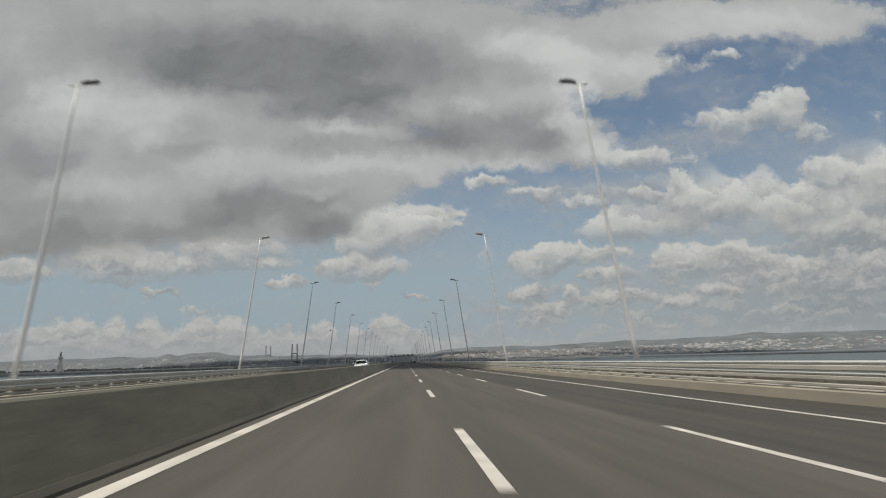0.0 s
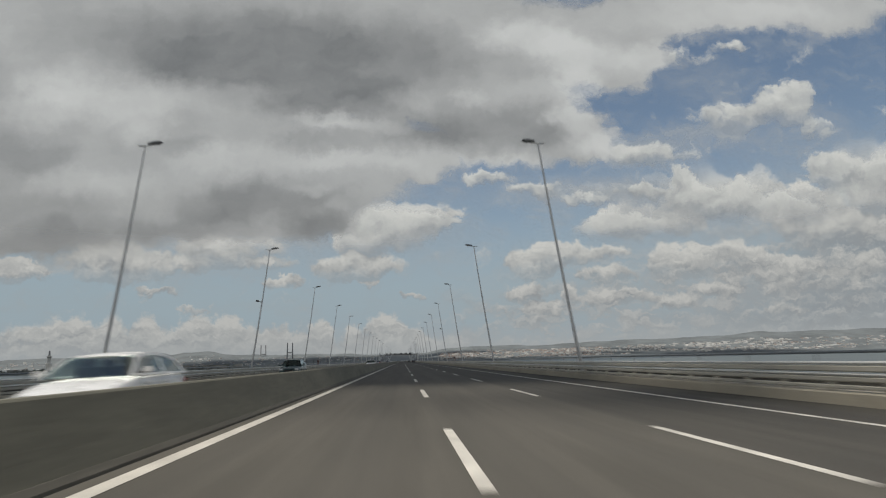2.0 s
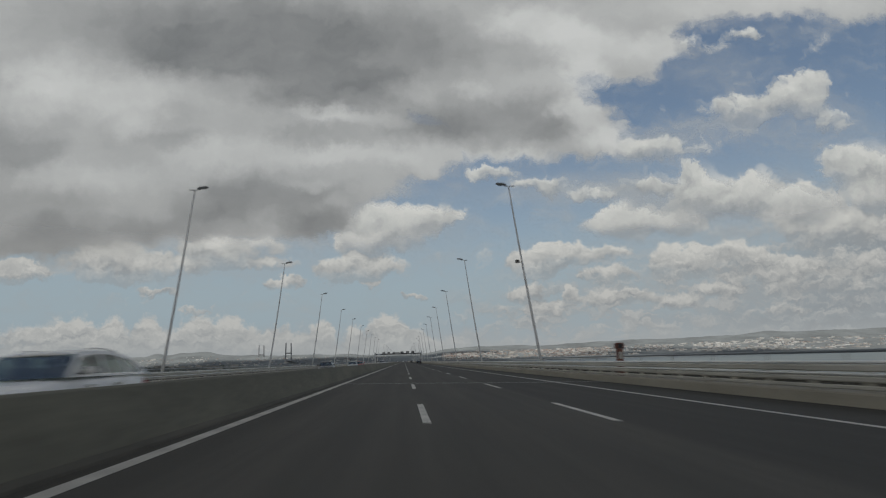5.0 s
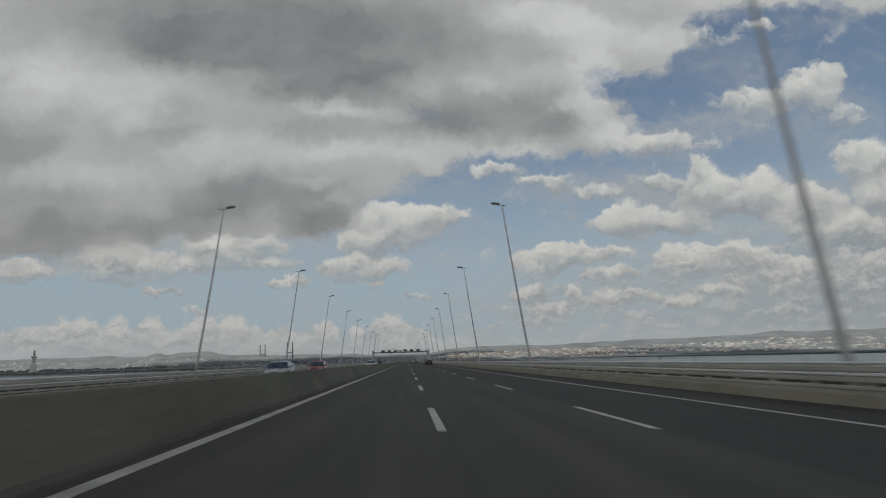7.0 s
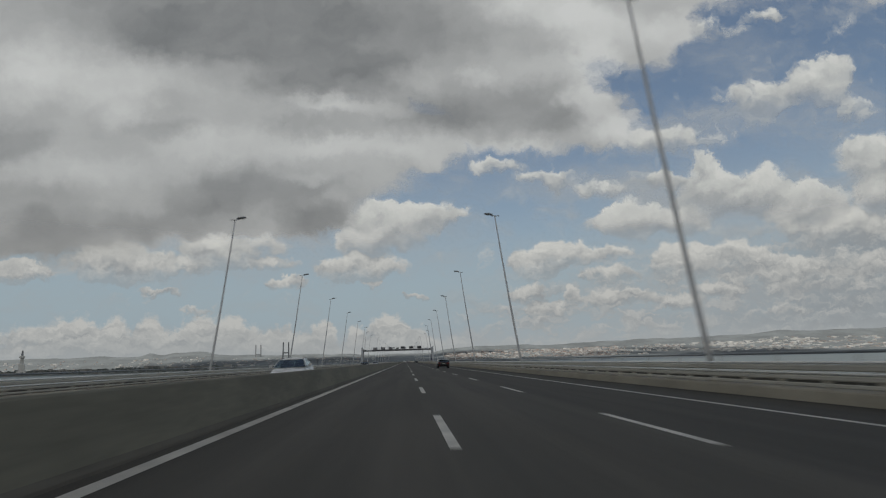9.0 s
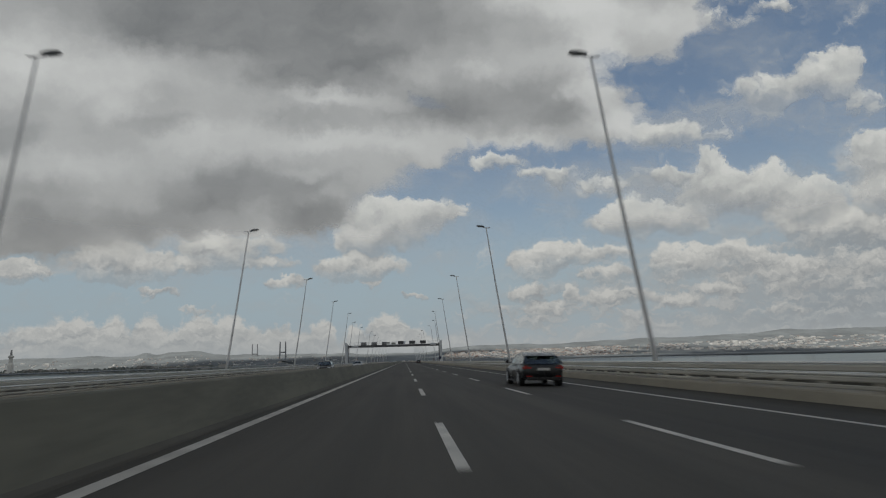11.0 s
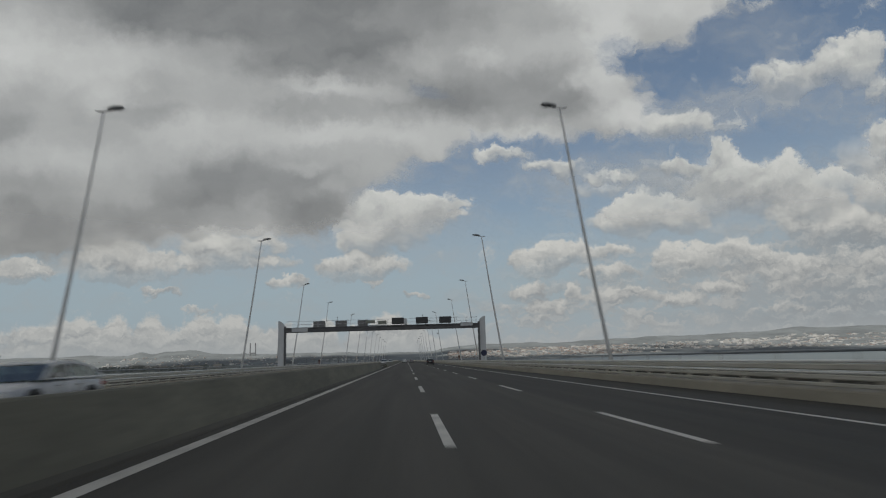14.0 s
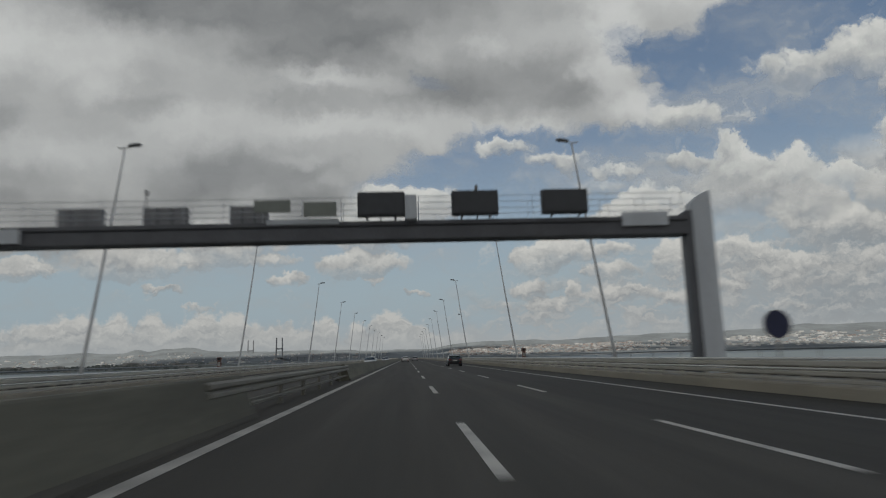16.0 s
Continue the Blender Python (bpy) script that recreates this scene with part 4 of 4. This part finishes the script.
        part("mirror", box(min(s * (hw + 0.02), s * (hw + 0.20)), max(s * (hw + 0.02), s * (hw + 0.20)), slant(yb1, yt1, zs0) - 0.42, slant(yb1, yt1, zs0) - 0.24, zb + 0.03, zb + 0.17, 0.04), colour, c)
        part("mirror_arm", box(min(s * hw * 0.9, s * (hw + 0.05)), max(s * hw * 0.9, s * (hw + 0.05)), slant(yb1, yt1, zs0) - 0.36, slant(yb1, yt1, zs0) - 0.30, zb + 0.05, zb + 0.09, 0.01), TRIM, c)
        for yd in (r + L * 0.34, r + L * 0.56):
            part("door_handle", box(min(s * hw * 0.985, s * (hw + 0.022)), max(s * hw * 0.985, s * (hw + 0.022)), yd, yd + 0.19, belt - 0.19, belt - 0.155, 0.01), CHROME if style == "estate" else colour, c)
        part("tail_lamp", box(min(s * hw * 0.50, s * hw * 0.935), max(s * hw * 0.50, s * hw * 0.935), r + 0.015, r + 0.36, belt - 0.27, belt - 0.10, 0.05), RED_LAMP, c, "red tail lamp")
        part("head_lamp", box(min(s * hw * 0.48, s * hw * 0.86), max(s * hw * 0.48, s * hw * 0.86), f_ - 0.42, f_ - 0.045, belt - 0.42, belt - 0.27, 0.05), CLEAR_LAMP, c, "clear head lamp")
        part("sill", box(min(s * hw * 0.90, s * hw * 1.005), max(s * hw * 0.90, s * hw * 1.005), r + 1.25, f_ - 1.3, 0.17, 0.26, 0.02), TRIM, c)
        part("reflector", box(min(s * hw * 0.55, s * hw * 0.8), max(s * hw * 0.55, s * hw * 0.8), r - 0.012, r + 0.05, 0.40, 0.445, 0.008), RED_LAMP, c)
    # front and rear glass
    for (y0, y1, back) in ((yb0, yt0, True), (yb1, yt1, False)):
        za, zz = zb + 0.0, roofline(y1) - 0.03
        quad = [(-wb * 0.97, y0, za), (wb * 0.97, y0, za), (wt * 0.98, y1, zz), (-wt * 0.98, y1, zz)]
        nudge = Vector((0, -0.006 if back else 0.006, 0.003))
        quad = [Vector(q) + nudge for q in quad]
        if not back:
            quad.reverse()
        part("rear_window" if back else "windscreen", plate(quad, 0.005), CAR_GLASS, c, "tinted glass").visible_shadow = False
    if style in ("estate", "hatch"):
        part("spoiler", plate([(-wt * 0.88, yt0 - 0.18, roofline(yt0) - 0.05), (wt * 0.88, yt0 - 0.18, roofline(yt0) - 0.05), (wt * 0.92, yt0 + 0.10, roofline(yt0 + 0.1) - 0.03), (-wt * 0.92, yt0 + 0.10, roofline(yt0 + 0.1) - 0.03)], 0.03), colour, cabin)
    part("antenna", plate([(0, yt0 + 0.18, roofline(yt0 + 0.2) - 0.02), (0, yt0 + 0.36, roofline(yt0 + 0.3) - 0.02), (0, yt0 + 0.22, roofline(yt0 + 0.2) + 0.07)], 0.02), colour, cabin)
    part("number_plate", box(-0.26, 0.26, r - 0.014, r + 0.05, belt - 0.30, belt - 0.19, 0.004), PLATE, c, "white number plate")
    part("bumper", box(-hw * 0.80, hw * 0.80, r - 0.015, r + 0.30, 0.25, 0.42, 0.06), TRIM, c, "dark lower rear bumper")
    part("grille", box(-hw * 0.42, hw * 0.42, f_ - 0.10, f_ + 0.012, 0.42, belt - 0.34, 0.03), TRIM, c)
    # wheels
    wr = 0.335 if style != "estate" else 0.345
    for yw in (r + 0.98, f_ - 0.92):
        for s in (-1, 1):
            arch = tube([(s * (hw - 0.22), yw, wr), (s * (hw + 0.004), yw, wr)], wr + 0.06, 28)
            part("wheel_arch", arch, TRIM, c)
            own = bmesh.new()
            xs = [hw - 0.21, hw - 0.19, hw - 0.01, hw + 0.012, hw + 0.008]
            rs = [wr - 0.10, wr - 0.01, wr, wr - 0.03, wr - 0.09]
            tube([(s * x, yw, wr) for x in xs], rs, 28, own)
            wheel = part("wheel", own, TYRE, c, "black tyre on an alloy rim", smooth=False)
            own = bmesh.new()
            tube([(s * (hw + 0.0), yw, wr), (s * (hw + 0.014), yw, wr)], 0.065, 12, own)
            for k in range(10):
                a = 2 * math.pi * k / 10
                ca, sa = math.cos(a), math.sin(a)
                q = [(0.05, -0.022), (wr - 0.09, -0.032), (wr - 0.09, 0.032), (0.05, 0.022)]
                pts = [(s * (hw + 0.002), yw + p * ca - o * sa, wr + p * sa + o * ca) for p, o in q]
                if s < 0:
                    pts.reverse()
                plate(pts, 0.014, own)
            tube([(s * (hw + 0.006), yw, wr), (s * (hw + 0.016), yw, wr)], wr - 0.075, 28, own, cap=False)
            tube([(s * (hw + 0.006), yw, wr), (s * (hw + 0.016), yw, wr)], wr - 0.10, 28, own, cap=False)
            part("rim", own, RIM, wheel, "silver spoked alloy rim")
    return c


def park(c, x, y, back=False):
    """Stands a vehicle on the roadway, leaning with the cross fall."""
    lean = math.atan(FALL) if x > MID else -math.atan(FALL)
    c.matrix_basis = Matrix.Translation((x, y, road_z(x) + 0.006)) @ Matrix.Rotation(lean, 4, "Y") @ Matrix.Rotation(math.pi if back else 0, 4, "Z")


BLACK = paint("black_car_paint", (0.007, 0.0075, 0.0085))
DARK = paint("dark_grey_car_paint", (0.045, 0.047, 0.05))
SILVER = paint("silver_car_paint", (0.42, 0.43, 0.44))
WHITE = paint("white_car_paint", (0.72, 0.72, 0.71))
RED = paint("red_car_paint", (0.30, 0.035, 0.03))
TEAL = paint("teal_car_paint", (0.016, 0.050, 0.050))

park(car(BLACK, "black estate car with chrome window trim in the slow lane", "estate", 4.88, 1.86, 1.46, "estate_car"), 5.27, 430.15)
park(car(DARK, "dark grey hatchback far ahead in the slow lane", "hatch"), 5.05, 672.0)
park(car(WHITE, "white saloon car far ahead in the fast lane", "saloon", 4.5), -1.3, 752.0)
park(car(SILVER, "silver hatchback far ahead in the middle lane", "hatch"), 1.6, 797.0)
park(car(BLACK, "black hatchback far ahead in the fast lane", "hatch"), -1.6, 850.0)
OPP = 2 * MID + 1.72
park(car(WHITE, "white hatchback coming the other way", "hatch"), OPP, 82.0, True)
park(car(TEAL, "dark teal tall hatchback coming the other way", "hatch", 4.4, 1.82, 1.58), OPP - 3.46, 124.9, True)
park(car(WHITE, "white estate car coming the other way", "estate", 4.6), OPP, 190.0, True)
park(car(DARK, "dark grey saloon car coming the other way", "saloon", 4.5, 1.78, 1.40), OPP - 3.46, 260.3, True)
park(car(SILVER, "silver hatchback coming the other way", "hatch"), OPP - 3.46, 301.2, True)
park(car(RED, "red hatchback coming the other way", "hatch"), OPP - 3.46, 322.0, True)
park(car(WHITE, "white saloon car coming the other way", "saloon", 4.5), OPP, 361.2, True)
park(car(BLACK, "black hatchback coming the other way", "hatch"), OPP - 3.46, 478.8, True)
park(car(SILVER, "silver estate car coming the other way", "estate", 4.6), OPP - 3.46, 531.5, True)
park(car(WHITE, "white hatchback far off coming the other way", "hatch"), OPP, 690.0, True)
park(car(WHITE, "white hatchback far off coming the other way", "hatch"), OPP, 760.0, True)


# ------------------------------------------------------------------ water, land, town
bm = bmesh.new()
NX = 24
prev = None
for j in range(NX + 1):
    y = -3000 + j * 9000 / NX
    row = [bm.verts.new((-7000 + i * 14000 / NX, y, SEA)) for i in range(NX + 1)]
    if prev:
        for i in range(NX):
            bm.faces.new((prev[i], prev[i + 1], row[i + 1], row[i]))
    prev = row
tagged(part("water", bm, WATER), "wide grey-green estuary under a cloudy sky", "water", kind="structure")


def bump(u, c, w):
    return math.exp(-((u - c) / w) ** 2)


def skyline(u):
    """Rise of the far ridge over eye level, as a slope, along the bearing u."""
    hills = ((-0.52, 0.16, 0.0048), (-0.450, 0.022, 0.0015), (-0.376, 0.013, 0.0058), (-0.341, 0.017, 0.0046), (-0.301, 0.028, 0.0075), (-0.225, 0.04, 0.0014),
             (0.13, 0.05, 0.0021), (0.36, 0.10, 0.0030), (0.588, 0.026, 0.0040), (0.62, 0.20, 0.0092), (0.95, 0.22, 0.0135))
    left = 0.0053 / (1 + math.exp((u + 0.05) / 0.03))
    return 0.0085 + left + 0.0096 / (1 + math.exp(-(u - 0.045) / 0.03)) + sum(h * bump(u, c, w) for c, w, h in hills)


FAR_Y, EYE_Y = 4890.0, 290.0


def land_height(x, y):
    """Hills that climb from the shore to the skyline."""
    u = x / (y - EYE_Y)
    top = skyline(u) * (FAR_Y - EYE_Y)
    shore = 4050 + 260 * noise.noise((x * 0.0006, 3.1, 0.0))
    k = (y - shore) / (FAR_Y - shore)
    if k < 0:
        return SEA - 4
    n = noise.fractal((x * 0.0022, y * 0.0035, 1.7), 1.0, 2.0, 5)
    ridge = noise.fractal((x * 0.0042, 0.5, 9.0), 0.9, 2.1, 6) * 8.0
    return SEA + 3 * min(1, k * 20) + (top - SEA) * (k ** 1.1) + n * 9 * min(1, 4 * k) * (1 - 0.7 * k) + ridge * k


bm = bmesh.new()
prev = None
for j in range(37):
    y = 3750 + (FAR_Y - 3750) * j / 36
    row = [bm.verts.new((x, y, land_height(x, y))) for x in [-5200 + 10400 * i / 520 for i in range(521)]]
    if prev:
        for i in range(520):
            bm.faces.new((prev[i], prev[i + 1], row[i + 1], row[i]))
    prev = row
tagged(part("far_hills", bm, HILL, smooth=True), "low hills beyond the water, tinted blue-grey for haze", "hills", kind="structure")

# town on the hills: walls and roofs, hundreds of houses
rng = random.Random(7)
walls_bm, roofs_bm = bmesh.new(), bmesh.new()


def house_block(x, y, w, d_, h, roof):
    z = land_height(x, y) - 3
    base = [(x - w, y - d_), (x + w, y - d_), (x + w, y + d_), (x - w, y + d_)]
    lo_ = [walls_bm.verts.new((a, b, z)) for a, b in base]
    hi_ = [walls_bm.verts.new((a, b, z + h + 3)) for a, b in base]
    for k in range(4):
        walls_bm.faces.new((lo_[k], lo_[(k + 1) % 4], hi_[(k + 1) % 4], hi_[k]))
    if not roof:
        walls_bm.faces.new(hi_)
        return
    e = 0.5
    c4 = [roofs_bm.verts.new((x + sx_ * (w + e), y + sy_ * (d_ + e), z + h + 3.0)) for sx_, sy_ in ((-1, -1), (1, -1), (1, 1), (-1, 1))]
    r2 = [roofs_bm.verts.new((x - w * 0.5, y, z + h + 3 + d_ * 0.55)), roofs_bm.verts.new((x + w * 0.5, y, z + h + 3 + d_ * 0.55))]
    roofs_bm.faces.new((c4[0], c4[1], r2[1], r2[0]))
    roofs_bm.faces.new((c4[2], c4[3], r2[0], r2[1]))
    roofs_bm.faces.new((c4[1], c4[2], r2[1]))
    roofs_bm.faces.new((c4[3], c4[0], r2[0]))


made = 0
while made < 3900:
    u = rng.uniform(0.06, 0.95) if rng.random() < 0.8 else rng.uniform(-0.95, -0.03)
    y = 4080 + 760 * rng.random()
    x = u * (y - EYE_Y)
    dens = 0.6 * noise.noise((x * 0.004, y * 0.012, 4.0)) + 0.9 * noise.noise((x * 0.017, y * 0.04, 2.0))
    z = land_height(x, y)
    top = skyline(u) * (FAR_Y - EYE_Y)
    old_town = 0.06 < u < 0.34      # low tiled houses, close together
    estates = 0.40 < u < 0.64       # pale blocks of flats on the slope
    bar = (-0.10 if old_town else 0.10 if estates else 0.22) if u > 0 else 0.2
    if dens < bar or z < SEA + 3 or z > (0.60 if u > 0 else 0.7) * top or (u > 0 and z < 0.03 * top):
        continue
    big = rng.random() < (0.34 if estates else 0.12)
    house_block(x, y, rng.uniform(2.5, 5.5) * (2.6 if big else 1), rng.uniform(3, 6), rng.uniform(3, 9) if big else rng.uniform(1.4, 3.4), not big and rng.random() < (0.62 if old_town else 0.35))
    made += 1
tagged(part("town_walls", walls_bm, WALL_WHITE), "white and cream houses scattered over the far hills", "houses", kind="stuff")
tagged(part("town_roofs", roofs_bm, ROOF_RED), "weathered terracotta roofs of the far town", "roofs", kind="stuff")


# wooded low shore with sheds and blocks, across the water
def shore_height(x, y):
    k = (y - (3200 + 120 * noise.noise((x * 0.002, 1.0, 5.0)))) / 300
    if k < 0:
        return SEA - 4
    return SEA + 3 + 13 * min(1, k) + 5 * noise.fractal((x * 0.012, y * 0.012, 0), 1.0, 2.0, 4)


bm = bmesh.new()
prev = None
for j in range(16):
    y = 3050 + 800 * j / 15
    row = [bm.verts.new((x, y, shore_height(x, y) - 22 * max(0, (x + 760) / 200))) for x in [-4600 + 4050 * i / 270 for i in range(271)]]
    if prev:
        for i in range(270):
            bm.faces.new((prev[i], prev[i + 1], row[i + 1], row[i]))
    prev = row
tagged(part("low_shore", bm, SHORE, smooth=True), "dark wooded low shore across the water", "shore", kind="structure")

clumps, blocks = bmesh.new(), bmesh.new()
for i in range(1500):
    x, y = rng.uniform(-4400, -780), rng.uniform(3200, 3600)
    g = shore_height(x, y)
    if g < SEA + 2:
        continue
    if noise.noise((x * 0.004, y * 0.006, 8.0)) < 0.12:
        r_ = rng.uniform(5, 11)
        base = [clumps.verts.new((x + r_ * math.cos(a) * rng.uniform(0.7, 1.2), y + r_ * math.sin(a), g - 2)) for a in [math.pi * k / 3 for k in range(6)]]
        crown_ = [clumps.verts.new((x + 0.6 * r_ * math.cos(a) * rng.uniform(0.5, 1.3), y + 0.6 * r_ * math.sin(a), g + r_ * rng.uniform(0.6, 1.2))) for a in [math.pi * k / 3 for k in range(6)]]
        for k in range(6):
            clumps.faces.new((base[k], base[(k + 1) % 6], crown_[(k + 1) % 6], crown_[k]))
        clumps.faces.new(crown_)
    elif rng.random() < 0.30:
        w, h = rng.uniform(6, 26), rng.uniform(6, 15)
        box(x - w, x + w, y - 8, y + 8, g - 3, g + h, bm=blocks)
tagged(part("shore_trees", clumps, SHORE), "dark tree clumps along the low shore", "trees", kind="stuff")
tagged(part("shore_sheds", blocks, SHED), "grey sheds and blocks along the low shore", "buildings", kind="stuff")

# slender tower on the shore
tower = thing("shore_tower", "slender pale tower with a platform near its top", "tower")
tx, ty = -1706.0, 3350.0
part("shaft", tube([(tx, ty, SEA + 4), (tx, ty, 34), (tx, ty, 42), (tx, ty, 74)], [13, 12, 8, 7], 16), TOWER, tower)
part("base_block", box(tx - 15, tx + 15, ty - 14, ty + 14, SEA + 2, 6, 1.0), TOWER, tower)
part("platform", tube([(tx, ty, 62), (tx, ty, 66), (tx, ty, 72)], [8, 12, 11], 16), TOWER, tower)
part("mast", tube([(tx, ty, 74), (tx, ty, 97)], [5.0, 3.0], 8), PYLON, tower)


# cable-stayed span far off: two pairs of pylon legs
def pylon(x, y, turn):
    p = thing("bridge_pylon", "tall grey concrete bridge pylon with two legs", "bridge pylon", "far bridge pylons")
    for s in (-1, 1):
        part("leg", tube([(s * 20, 0, -36), (s * 17.5, 0, 45), (s * 16, 0, 122)], [5.5, 4.2, 3.4], 8), PYLON, p)
    part("cross_beam", box(-17.2, 17.2, -3.5, 3.5, 54, 61, 0.6), PYLON, p)
    p.matrix_basis = Matrix.Translation((x, y, 16)) @ Matrix.Rotation(turn, 4, "Z")
    return p


pylon(-738, 4420, radians(20))
pylon(-985, 4775, radians(20))
a, b = Vector((-738, 4420, 22)), Vector((-985, 4775, 22))
run = (b - a).normalized()
nrm = Vector((run.y, -run.x, 0)) * 14
span_bm = bmesh.new()
ends = (a - run * 800, b + run * 120)
vs = [span_bm.verts.new(e + o + Vector((0, 0, z))) for e in ends for o, z in ((nrm, 0), (-nrm, 0), (-nrm, 4), (nrm, 4))]
for k in range(4):
    span_bm.faces.new((vs[k], vs[(k + 1) % 4], vs[4 + (k + 1) % 4], vs[4 + k]))
span_bm.faces.new(vs[3::-1])
span_bm.faces.new(vs[4:])
far_span = tagged(part("far_bridge_deck", span_bm, PYLON), "thin deck of the distant cable-stayed bridge", "bridge", kind="structure")
for k in range(9):
    c_ = a - run * (90 * k + 60)
    part("pier", tube([(c_.x, c_.y, SEA - 4), (c_.x, c_.y, 22)], 1.6, 8), PYLON, far_span)

# unseen cloud bank, added out of view to cast the shade the bridge runs into
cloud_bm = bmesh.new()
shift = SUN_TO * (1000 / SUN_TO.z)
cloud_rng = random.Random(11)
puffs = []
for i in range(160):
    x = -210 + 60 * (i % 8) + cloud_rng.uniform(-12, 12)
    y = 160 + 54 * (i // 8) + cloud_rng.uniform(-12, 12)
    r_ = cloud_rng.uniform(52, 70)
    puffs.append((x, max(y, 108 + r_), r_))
for i in range(420):  # the frayed edge, thinning out to soften the shade
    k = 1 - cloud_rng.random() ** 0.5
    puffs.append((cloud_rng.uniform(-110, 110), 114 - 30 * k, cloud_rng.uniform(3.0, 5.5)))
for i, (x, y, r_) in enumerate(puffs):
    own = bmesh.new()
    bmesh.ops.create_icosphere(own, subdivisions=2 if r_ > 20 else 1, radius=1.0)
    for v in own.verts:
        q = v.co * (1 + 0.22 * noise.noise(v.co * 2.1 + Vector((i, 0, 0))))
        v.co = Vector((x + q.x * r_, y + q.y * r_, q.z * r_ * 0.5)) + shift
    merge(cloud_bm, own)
tagged(part("shade_cloud", cloud_bm, CLOUD, smooth=True), "unseen grey cloud bank that shades the bridge from out of view", "cloud", kind="structure")


# the layer of broken cloud ahead, some 1,400 m up, bent down to stay within the camera's range
def layer_point(bearing, reach):
    """reach 0 to 1 runs from the near rim to the far one, where the layer dips."""
    near = min(1900.0 / max(0.2, math.cos(bearing)), 4100.0)
    r_ = near + (4650.0 - near) * reach
    z = 1400.0 - 925.0 * max(0.0, (r_ - 1900.0) / 2750.0) ** 2.4
    return CLOUD_EYE + Vector((r_ * math.sin(bearing), r_ * math.cos(bearing), z))


layer_bm = bmesh.new()
rows_ = [[layer_bm.verts.new(layer_point(radians(-62 + i), j / 32)) for i in range(125)] for j in range(33)]
for lower, higher in zip(rows_, rows_[1:]):
    for i in range(124):
        layer_bm.faces.new((lower[i], lower[i + 1], higher[i + 1], higher[i]))
tagged(part("cloud_layer", layer_bm, CLOUD_LAYER), "broken white and grey clouds over the estuary", "clouds", kind="structure")
